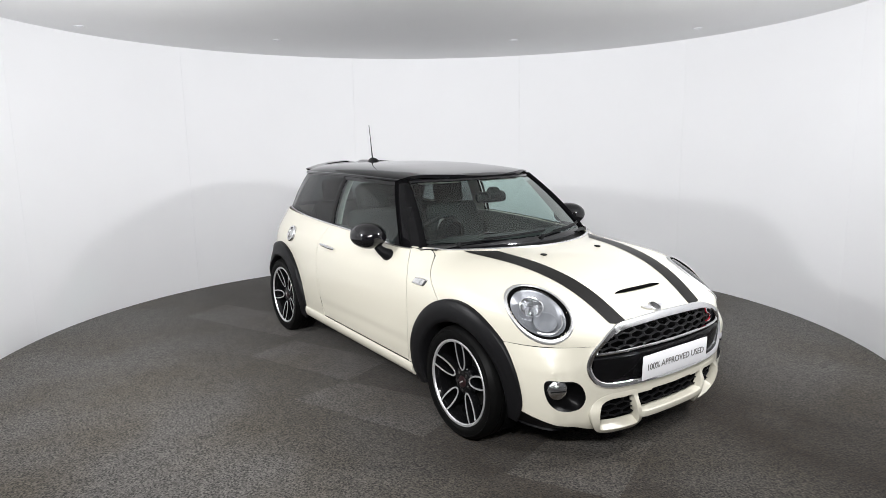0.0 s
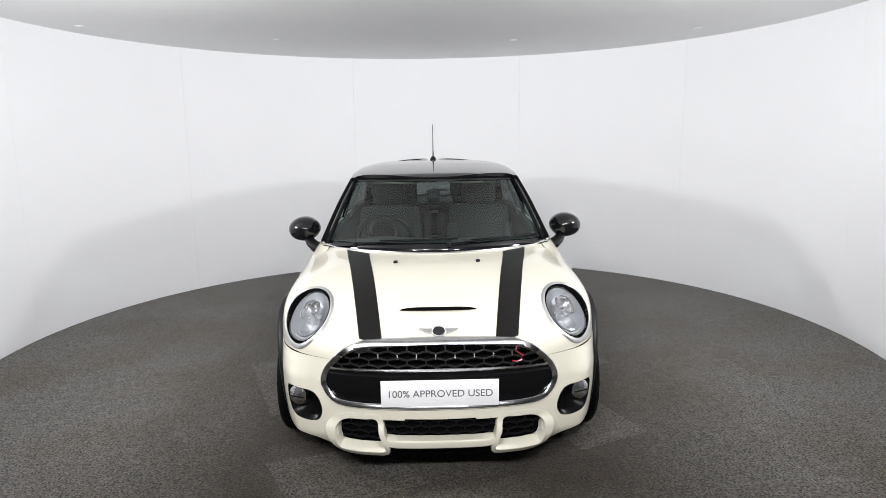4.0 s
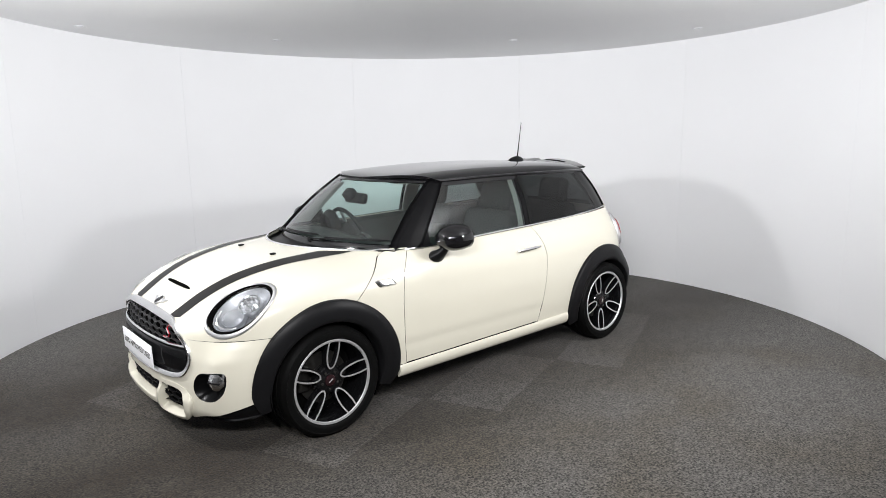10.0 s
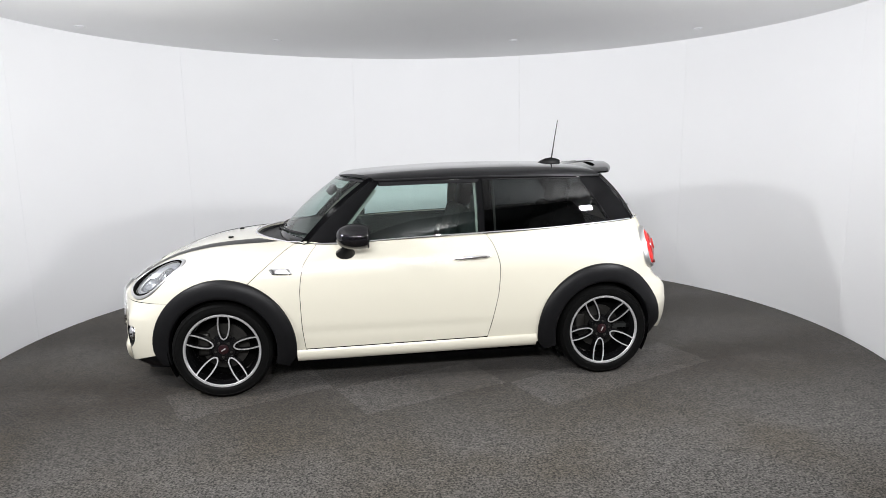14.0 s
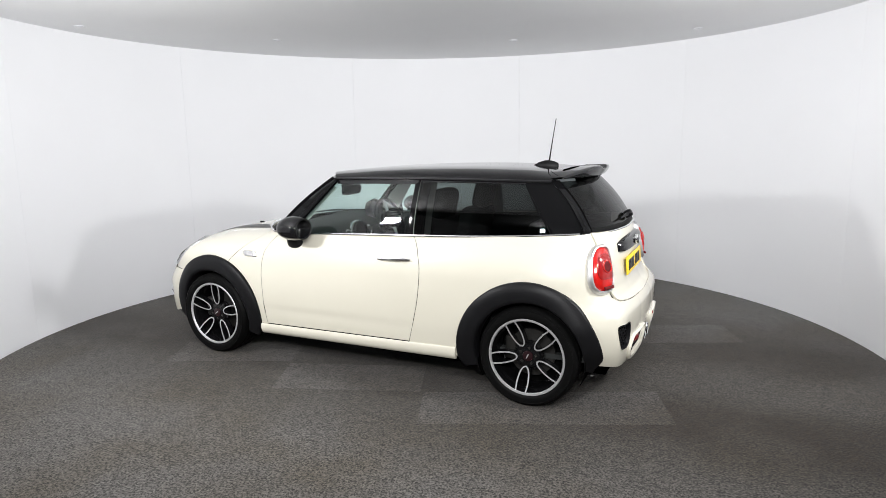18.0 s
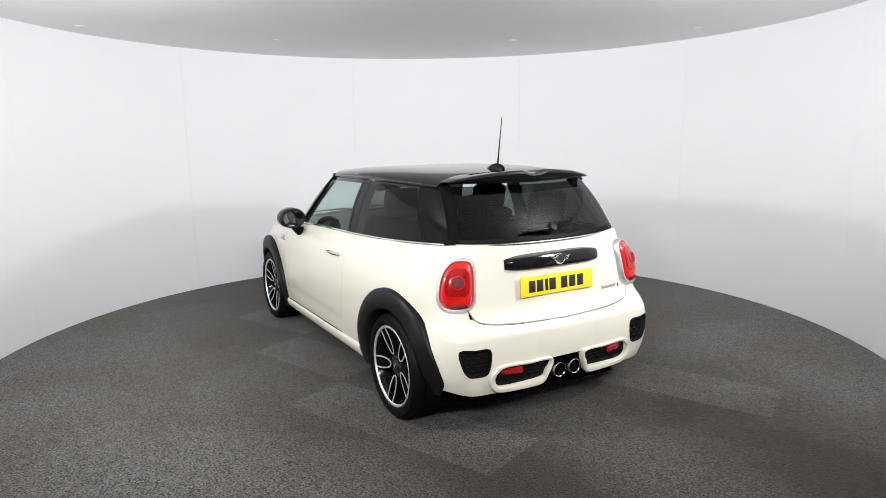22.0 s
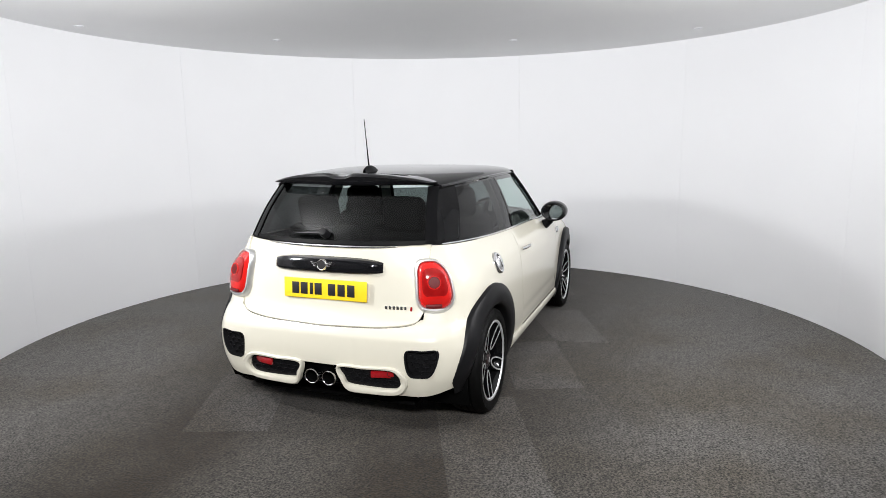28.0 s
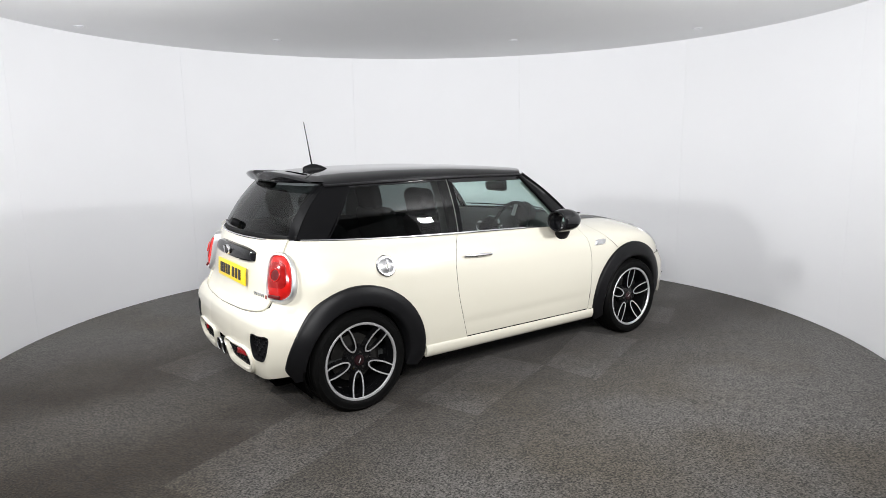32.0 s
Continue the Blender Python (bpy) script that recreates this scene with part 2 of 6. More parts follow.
def curve(table, x):
    """A smooth curve through (x, y) pairs that does not overshoot."""
    t = sorted(table)
    X, Y = np.array([a for a, _ in t], float), np.array([b for _, b in t], float)
    h, d = np.diff(X), np.diff(Y) / np.diff(X)
    m = np.zeros(len(X))
    m[0], m[-1] = d[0], d[-1]
    for i in range(1, len(X) - 1):
        if d[i - 1] * d[i] > 0:
            w1, w2 = 2 * h[i] + h[i - 1], h[i] + 2 * h[i - 1]
            m[i] = (w1 + w2) / (w1 / d[i - 1] + w2 / d[i])
    x = np.clip(np.asarray(x, float), X[0], X[-1])
    i = np.clip(np.searchsorted(X, x) - 1, 0, len(h) - 1)
    u = (x - X[i]) / h[i]
    return (Y[i] * (1 + 2 * u) * (1 - u) ** 2 + h[i] * m[i] * u * (1 - u) ** 2 + Y[i + 1] * u * u * (3 - 2 * u) + h[i] * m[i + 1] * u * u * (u - 1))


# ---- the drum-shaped room ----
R_DRUM, H_DRUM = 3.30, 2.57


def arc_slab(r0, r1, a0, a1, z0, z1, n=24, bevel=0.0):
    bm = bmesh.new()
    rows = []
    for a in np.linspace(radians(a0), radians(a1), n):
        rows.append([bm.verts.new((r * math.cos(a), r * math.sin(a), z)) for r, z in ((r0, z0), (r0, z1), (r1, z1), (r1, z0))])
    for p, q in zip(rows, rows[1:]):
        for i in range(4):
            bm.faces.new((p[i], p[(i + 1) % 4], q[(i + 1) % 4], q[i]))
    bm.faces.new(rows[0][::-1])
    bm.faces.new(rows[-1])
    bmesh.ops.recalc_face_normals(bm, faces=bm.faces)
    if bevel:
        ed = [e for e in bm.edges if abs(e.verts[0].co.z - e.verts[1].co.z) > 1 and len(e.link_faces) == 2 and e.calc_face_angle(0) > 1]
        bmesh.ops.bevel(bm, geom=ed, offset=bevel, segments=2, profile=0.5, affect="EDGES")
    return bm


def room():
    wall = tagged(new("wall_drum"), "curved white panelled drum wall round the turntable", "wall", kind="structure")
    edges = [-41.0, -33.6, 1.0, 35.6, 70.2, 106.1, 141.3, 174.7, 209.4, 221.0]
    for a0, a1 in zip(edges, edges[1:]):
        part("wall_panel", arc_slab(R_DRUM, R_DRUM + 0.03, a0 + 0.012, a1 - 0.012, -0.05, H_DRUM + 0.03), WALL, wall)
    # the camera's bay behind the gap
    bay = tagged(new("wall_bay"), "plain dark walls of the camera's bay", "wall", kind="structure")
    for name, m, sx, sy in (("side_wall", pose(-2.81, -4.15, 1.26), 0.06, 4.6), ("side_wall", pose(2.81, -4.15, 1.26), 0.06, 4.6), ("back_wall", pose(0, -6.43, 1.26), 5.56, 0.06)):
        part(name, box(sx, sy, 2.64, m), BAY, bay)
    g = bmesh.new()
    bmesh.ops.create_circle(g, cap_ends=True, radius=9, segments=64, matrix=pose(0, 0, -0.012))
    tagged(part("ground", g, CONCRETE, None), "plain grey floor under and beyond the turntable", "floor", kind="structure")
    c = lathe([(0, 0.0), (3.0, 0.0), (R_DRUM + 0.02, 0.0), (R_DRUM + 0.02, 0.05), (0, 0.05)], 96, pose(0, 0, H_DRUM))
    ceil = part("ceiling", c, CEIL, None)
    tagged(ceil, "flat white ceiling over the round room", "ceiling", kind="structure")
    b = box(5.7, 4.7, 0.05, pose(0, -4.15, H_DRUM + 0.08))
    tagged(part("ceiling_bay", b, BAY, None), "plain dark ceiling over the camera's bay", "ceiling", kind="structure")


def downlights():
    base = None
    for x, y in ((-2.9, 0.74), (-1.47, 1.64), (0.87, 1.82), (2.5, 1.22)):
        m = pose(x, y, H_DRUM - 0.001)
        if base is None:
            base = tagged(new("ceiling_spot"), "small round recessed ceiling spot with a white bezel", "ceiling light", "spots in the ceiling")
            part("bezel", lathe([(0.028, 0.0), (0.030, -0.006), (0.044, -0.006), (0.047, 0.0)], 24), WHITEPLATE, base)
            part("lens", lathe([(0, -0.002), (0.028, -0.002)], 24), LENS, base)
            base.matrix_world = m
        else:
            copy_thing(base, m)


def turntable():
    disc = tagged(new("turntable_floor"), "round turntable floor covered in dark grey loop-pile carpet", "turntable", kind="structure")
    part("carpet", lathe([(0, 0), (3.0, 0), (3.285, 0), (3.29, -0.004), (3.29, -0.010), (0, -0.010)], 128), CARPET, disc)
    quads = (((1.63, 1.18), (0.76, 0.815), (0.94, 0.38), (1.82, 0.77)), ((0.55, 1.27), (-0.38, 0.93), (-0.20, 0.50), (0.74, 0.84)),
             ((-0.58, 1.35), (-1.92, 0.77), (-1.75, 0.32), (-0.40, 0.93)), ((2.35, -0.60), (1.88, -0.85), (1.70, -0.30), (2.10, -0.02)),
             ((0.40, -1.33), (1.32, -0.96), (1.15, -0.52), (0.33, -0.92)), ((-0.57, -1.27), (0.33, -0.92), (0.15, -0.50), (-0.74, -0.86)),
             ((-2.24, -0.96), (-2.05, -1.40), (-0.85, -0.87), (-1.05, -0.42)))
    for q in quads:
        bm = bmesh.new()
        bm.faces.new([bm.verts.new((x, y, 0.0006)) for x, y in q])
        bmesh.ops.recalc_face_normals(bm, faces=bm.faces)
        bm.normal_update()
        for f in bm.faces:
            if f.normal.z < 0:
                f.normal_flip()
        rim(bm, 0.002)
        part("carpet_tile", bm, CARPET_LIGHT, disc, "lighter grey carpet tile")
    return disc


room()
downlights()
TABLE = turntable()

# ---- the car: its skin is a plan outline swept up a side profile ----
OUTLINE = ((2.0, 0), (1.992, 0.2), (1.965, 0.38), (1.915, 0.52), (1.84, 0.635), (1.75, 0.715), (1.63, 0.775), (1.47, 0.815), (1.25, 0.835),
           (1.0, 0.84), (0.5, 0.842), (0, 0.842), (-0.5, 0.842), (-1.0, 0.84), (-1.3, 0.832), (-1.48, 0.812), (-1.60, 0.765), (-1.69, 0.675),
           (-1.75, 0.55), (-1.79, 0.38), (-1.812, 0.2), (-1.818, 0))


def dense(pts, n=40):
    p = [np.array((pts[1][0], -pts[1][1])), *map(np.array, pts), np.array((pts[-2][0], -pts[-2][1]))]
    out = []
    for a, b, c, d in zip(p, p[1:], p[2:], p[3:]):
        for t in np.linspace(0, 1, n, endpoint=False):
            out.append(0.5 * (2 * b + (c - a) * t + (2 * a - 5 * b + 4 * c - d) * t * t + (3 * b - a - 3 * c + d) * t ** 3))
    out.append(p[-2])
    return np.array(out)


PLAN = dense(OUTLINE)
ARC = np.concatenate([[0], np.cumsum(np.hypot(*np.diff(PLAN, axis=0).T))])
SIDE = ((0.10, 0.90), (0.15, 0.93), (0.2, 0.955), (0.3, 0.98), (0.45, 0.997), (0.6, 1.0), (0.75, 0.992), (0.85, 0.967), (0.92, 0.925), (0.97, 0.885), (1.03, 0.85), (1.1, 0.80))
NOSE = ((0.10, 1.88), (0.15, 1.93), (0.25, 1.985), (0.4, 1.99), (0.5, 1.985), (0.6, 1.975), (0.75, 1.965))
TAIL = ((0.10, -1.72), (0.2, -1.77), (0.3, -1.80), (0.45, -1.815), (0.55, -1.81), (0.6, -1.785), (0.64, -1.74), (0.7, -1.715), (0.8, -1.705), (0.9, -1.695), (1.0, -1.675), (1.1, -1.64))
CROWN = ((0.3, 1.75), (0.5, 1.32), (0.7, 1.06), (0.85, 0.985), (0.95, 0.968), (1.1, 0.955), (1.25, 0.941), (1.36, 0.926), (1.53, 0.891), (1.65, 0.855), (1.75, 0.815), (1.82, 0.781), (1.88, 0.748), (1.95, 0.714), (2.0, 0.69))
# how far the bumper corners stand out beyond the plan outline, by the outline's y, and at which heights
BOX_F = ((0.5, 0.0), (0.6, 0.014), (0.66, 0.042), (0.715, 0.072), (0.76, 0.066), (0.79, 0.040), (0.82, 0.0))
BOX_R = ((0.2, 0.0), (0.38, 0.014), (0.5, 0.030), (0.6, 0.050), (0.66, 0.060), (0.72, 0.050), (0.77, 0.026), (0.82, 0.0))
BOX_FZ = ((0.08, 0.45), (0.22, 0.95), (0.30, 1.0), (0.50, 1.0), (0.57, 0.6), (0.63, 0.12), (0.68, 0.0))
BOX_RZ = ((0.08, 0.8), (0.30, 1.0), (0.56, 1.0), (0.64, 0.75), (0.75, 0.35), (0.90, 0.0))
FLAT = ((0.8, 3.0), (1.25, 2.7), (1.6, 2.3), (2.0, 2.0))
Z0, NSH, XS = 0.55, 7.0, 1.45


S_HATCH = float(np.interp(-0.578, -PLAN[500:, 1], ARC[500:]))


def arc_at_x(x):
    """Where along the outline its x is reached."""
    return np.interp(-np.asarray(x, float), -PLAN[:, 0], ARC)


def skin(s, z, off=0.0, bare=False):
    """Points of the body's skin on its left side, at arc s and height z, off metres outside it."""
    s, z = np.broadcast_arrays(np.asarray(s, float), np.asarray(z, float))
    cx, cy = np.interp(s, ARC, PLAN[:, 0]), np.interp(s, ARC, PLAN[:, 1])
    wz = curve(SIDE, z)
    xs = np.minimum(cx, XS)
    front, back = (curve(NOSE, z) - 0.9) / 1.1, (curve(TAIL, z) + 0.9) / -0.918
    x = cx.copy()
    rho = np.ones_like(x)
    for _ in range(12):
        Z = np.clip((z - Z0) / (curve(CROWN, x) - Z0), 0, 0.99999)
        rho = 0.5 * rho + 0.5 * (1 - Z ** NSH) ** (1 / curve(FLAT, x))
        x = np.where(cx > 0.9, 0.9 + (xs + (cx - xs) * rho - 0.9) * np.where(cx > XS, front, 1 + (front - 1) * np.clip((cx - 0.9) / (XS - 0.9), 0, 1)), np.where(cx < -0.9, -0.9 + (cx + 0.9) * back, cx))
    x = x + np.where(cx > 1.3, curve(BOX_F, cy) * curve(BOX_FZ, z), np.where(cx < -1.2, -curve(BOX_R, cy) * curve(BOX_RZ, z), 0))
    corner = 1 + 0.034 * np.exp(-((z - 0.42) / 0.13) ** 4) * np.clip((-1.22 - cx) / 0.22, 0, 1) ** 2 * (3 - 2 * np.clip((-1.22 - cx) / 0.22, 0, 1))
    P = np.stack([x, cy * wz * rho * corner, z], -1)
    if bare or np.all(np.asarray(off) == 0):
        return P
    e = 0.004
    du = skin(np.clip(s + e, 0, ARC[-1]), z, bare=True) - skin(np.clip(s - e, 0, ARC[-1]), z, bare=True)
    dv = skin(s, z + e, bare=True) - skin(s, z - e, bare=True)
    n = np.cross(du, dv)
    n /= np.maximum(np.linalg.norm(n, axis=-1, keepdims=True), 1e-9)
    return P + n * np.asarray(off)[..., None]


def hood_skin(s, phi, off=0.0):
    """The bonnet: arc s of the outline, phi from the flank (0) over the shoulder to the ridge (90 degrees)."""
    s, phi = np.broadcast_arrays(np.asarray(s, float), np.asarray(phi, float))
    cx, cy = np.interp(s, ARC, PLAN[:, 0]), np.interp(s, ARC, PLAN[:, 1])
    xs = np.minimum(cx, XS)
    Z = np.sin(phi) ** (2 / NSH)
    rho = np.cos(phi)
    for _ in range(4):
        x = xs + (cx - xs) * rho
        rho = np.cos(phi) ** (2 / curve(FLAT, x))
    x = xs + (cx - xs) * rho
    z = Z0 + (curve(CROWN, x) - Z0) * Z
    front = (curve(NOSE, z) - 0.9) / 1.1
    k = np.where(cx > XS, front, 1 + (front - 1) * np.clip((cx - 0.9) / (XS - 0.9), 0, 1))
    x = np.where(x > 0.9, 0.9 + (x - 0.9) * k, x)
    return np.stack([x, cy * curve(SIDE, z) * rho, z + off], -1)


def hood_height(x, y):
    """The bonnet's height over (x, y)."""
    x, y = np.broadcast_arrays(np.asarray(x, float), np.maximum(np.abs(np.asarray(y, float)), 0.006))
    lo, hi = np.full(x.shape, 0.05), np.full(x.shape, 1.0)
    wz = np.ones_like(x)
    z = np.full(x.shape, 0.8)
    for _ in range(3):
        lo, hi = np.full(x.shape, 0.02), np.full(x.shape, 1.2)
        fr = (curve(NOSE, z) - 0.9) / 1.1
        xx = np.where(x > 0.9, 0.9 + (x - 0.9) / fr, x)
        for _ in range(30):
            k = (lo + hi) / 2
            xs = np.minimum(xx, XS)
            w = np.interp(-(xs + (xx - xs) / k), -PLAN[:, 0], PLAN[:, 1])
            w = np.where(xs + (xx - xs) / k > 2.0, 0, w)
            inside = y / k <= w * wz
            hi, lo = np.where(inside, k, hi), np.where(inside, lo, k)
        rho = np.clip((lo + hi) / 2, 0, 1)
        z = Z0 + (curve(CROWN, xx) - Z0) * (1 - rho ** curve(FLAT, xx)) ** (1 / NSH)
        wz = curve(SIDE, z)
    return z


BELT = ((0.75, 0.953), (0.644, 0.953), (0.483, 0.953), (0.229, 0.966), (-0.1, 0.98), (-0.44, 0.991), (-0.85, 1.004), (-1.22, 1.021), (-1.52, 1.036), (-1.7, 1.04))
BELTW = ((0.75, 0.712), (0.5, 0.733), (0.0, 0.742), (-0.45, 0.738), (-0.9, 0.716), (-1.2, 0.682), (-1.4, 0.642), (-1.52, 0.60))
EAVE = ((0.5, 1.33), (0.25, 1.333), (-0.1, 1.342), (-0.47, 1.346), (-0.9, 1.343), (-1.3, 1.335))
EAVEW = ((0.5, 0.51), (0.25, 0.556), (0.0, 0.585), (-0.47, 0.602), (-0.9, 0.588), (-1.2, 0.553), (-1.32, 0.53))
HUBF, HUBR, HUBZ = 1.2475, -1.2475, 0.308
DOOR_F = ((0.28, 0.733), (0.45, 0.751), (0.64, 0.755), (0.82, 0.731), (0.888, 0.692), (0.96, 0.636), (1.05, 0.57))
DOOR_R = ((0.28, -0.440), (0.45, -0.488), (0.64, -0.526), (0.77, -0.534), (0.90, -0.504), (1.0, -0.443))
SILL = 0.287


def side_glass(x, z, off=0.0):
    b, e = curve(BELT, x), curve(EAVE, x)
    t = (z - b) / (e - b)
    y = curve(BELTW, x) * (1 - t) + curve(EAVEW, x) * t + 0.018 * np.sin(np.pi * np.clip(t, 0, 1))
    return np.stack(np.broadcast_arrays(x, y + off, z), -1)


def side_x(x, z, off=0.0):
    """The flank's skin in side view, at x and z."""
    x, z = np.broadcast_arrays(np.asarray(x, float), np.asarray(z, float))
    s = arc_at_x(np.clip(x, -1.75, 1.9))
    for _ in range(14):
        s = np.clip(s + (skin(s, z)[..., 0] - x), 0, ARC[-1])
    return skin(s, z, off)


FLARE_F = ((-40, 0.36), (-14, 0.398), (2, 0.434), (30, 0.442), (60, 0.448), (90, 0.456), (185, 0.458), (200, 0.42), (220, 0.40))
FLARE_R = ((-40, 0.40), (-18, 0.42), (-5, 0.458), (90, 0.460), (120, 0.452), (150, 0.436), (176, 0.438), (190, 0.385), (230, 0.36))


def arch(hx, x, z):
    """How far (x, z) lies outside the cut of the panels round a wheel, and the cut's radius there."""
    a = np.degrees(np.arctan2(z - HUBZ, x - hx))
    a = np.where(a < -90, a + 360, a)
    cut = curve(FLARE_F if hx > 0 else FLARE_R, a) - 0.026
    return np.hypot(x - hx, z - HUBZ) - cut, cut


def cut_arch(P, keep, hx):
    """Leaves out the faces within the wheel's cut and draws the ragged rim on to its circle."""
    c = centres(P)
    inside_it = arch(hx, c[..., 0], c[..., 2])[0] < 0
    k2 = ~inside_it if keep is None else keep & ~inside_it
    nu, nv = P.shape[:2]
    K, O = np.zeros((nu, nv), bool), np.zeros((nu, nv), bool)
    for a in (0, 1):
        for b in (0, 1):
            K[a:nu - 1 + a, b:nv - 1 + b] |= k2
            O[a:nu - 1 + a, b:nv - 1 + b] |= inside_it
    I, J = np.nonzero(K & O)
    if len(I):
        P = P.copy()
        q = P[I, J]
        d, cut = arch(hx, q[:, 0], q[:, 2])
        f = cut / np.maximum(np.hypot(q[:, 0] - hx, q[:, 2] - HUBZ), 1e-6)
        P[I, J] = side_x(hx + (q[:, 0] - hx) * f, HUBZ + (q[:, 2] - HUBZ) * f)
    return P, k2


def lin(a, b, n):
    return np.linspace(a, b, n)


def both(name, P, material, parent, label="", thick=0.0, keep=None, smooth=35):
    obs = []
    for k in (False, True):
        obs.append(part(name, grid(P, thick=thick, keep=keep, mirror=k), material, parent, label, smooth))
    return obs


def centres(P):
    return (P[:-1, :-1] + P[1:, :-1] + P[:-1, 1:] + P[1:, 1:]) / 4


def inside(poly, y, z):
    """Which of the points (y, z) lie within the polygon."""
    r = np.zeros(np.shape(y), bool)
    for (a, b), (c, d) in zip(poly, poly[1:] + poly[:1]):
        hit = ((b > z) != (d > z)) & (y < (c - a) * (z - b) / ((d - b) if d != b else 1e-9) + a)
        r ^= hit
    return r


GRILLE = [(0.0, 0.708), (0.30, 0.701), (0.39, 0.685), (0.455, 0.654), (0.518, 0.592), (0.547, 0.525), (0.533, 0.468), (0.487, 0.420), (0.41, 0.404), (0.25, 0.401), (0.0, 0.400)]
FOG = [(0.722, 0.464), (0.655, 0.461), (0.592, 0.449), (0.560, 0.412), (0.549, 0.358), (0.574, 0.312), (0.63, 0.305), (0.690, 0.326), (0.719, 0.380)]
LAMP_C = Vector((1.654, 0.639, 0.764))
LAMP_U, LAMP_V = Vector((-0.087, 0.919, -0.384)).normalized(), Vector((-0.824, 0.150, 0.547)).normalized()
LAMP_N = LAMP_U.cross(LAMP_V)
LAMP_FRAME = Matrix.Translation(LAMP_C) @ Matrix((LAMP_U, LAMP_V, LAMP_N)).transposed().to_4x4()
LAMP_W, LAMP_H = 0.909, 1.338
LAMP_LIE, LAMP_WAVE = np.zeros(3), np.zeros(72)


def full_ring(half):
    """A closed left-right outline from its left half, listed from the top middle to the bottom middle."""
    return half + [(-y, z) for y, z in half[-2:0:-1]]


def rounded(poly, n=8):
    """Smooths a closed outline."""
    out = []
    k = len(poly)
    for i in range(k):
        a, b, c, d = (np.array(poly[(i + j - 1) % k]) for j in range(4))
        for t in np.linspace(0, 1, n, endpoint=False):
            out.append(tuple(0.5 * (2 * b + (c - a) * t + (2 * a - 5 * b + 4 * c - d) * t * t + (3 * b - a - 3 * c + d) * t ** 3)))
    return out


def front_x(y, z, off=0.0):
    """The nose's skin in front view."""
    y, z = np.broadcast_arrays(np.asarray(y, float), np.asarray(z, float))
    s = np.interp(np.abs(y), PLAN[:250, 1], ARC[:250])
    for _ in range(6):
        p = skin(s, z)
        s = np.clip(s + (np.abs(y) - p[..., 1]) * 0.9, 0, 1.2)
    p = skin(s, z, off) if np.any(np.asarray(off) != 0) else skin(s, z)
    p = p.copy()
    p[..., 1] = np.where(y < 0, -p[..., 1], p[..., 1])
    return p


def rear_x(y, z, off=0.0):
    y, z = np.broadcast_arrays(np.asarray(y, float), np.asarray(z, float))
    s = ARC[-1] - np.abs(y)
    for _ in range(8):
        p = skin(s, z)
        s = np.clip(s - (np.abs(y) - p[..., 1]) * 0.9, 3.0, ARC[-1])
    p = (skin(s, z, off) if np.any(np.asarray(off) != 0) else skin(s, z)).copy()
    p[..., 1] = np.where(y < 0, -p[..., 1], p[..., 1])
    return p


def frame_ring(outer, inner, fn, o_out, o_in, lift, depth=0.045):
    """A closed raised band between two outlines of equal length, laid on the skin fn(y, z, off)."""
    A, B = np.array(outer), np.array(inner)
    rows = []
    for t, o in ((0, o_out - 0.02), (0.0, o_out + lift * 0.6), (0.2, o_out + lift), (0.8, o_in + lift), (1.0, o_in + lift * 0.6), (1.0, o_in - depth)):
        Q = A * (1 - t) + B * t
        rows.append(fn(Q[:, 0], Q[:, 1], np.full(len(Q), o)))
    bm = grid(np.array(rows), close_v=True)
    bmesh.ops.recalc_face_normals(bm, faces=bm.faces)
    return bm


def shrink(poly, d):
    """An outline moved inwards by d."""
    P = np.array(poly)
    t = np.roll(P, -1, 0) - np.roll(P, 1, 0)
    n = np.stack([t[:, 1], -t[:, 0]], 1)
    n /= np.linalg.norm(n, axis=1, keepdims=True)
    area2 = np.sum(P[:, 0] * np.roll(P[:, 1], -1) - np.roll(P[:, 0], -1) * P[:, 1])
    return [tuple(q) for q in P - n * d * np.sign(area2)]


CAR = tagged(new("car"), "cream-white three-door hatchback with black roof and bonnet stripes", "car")


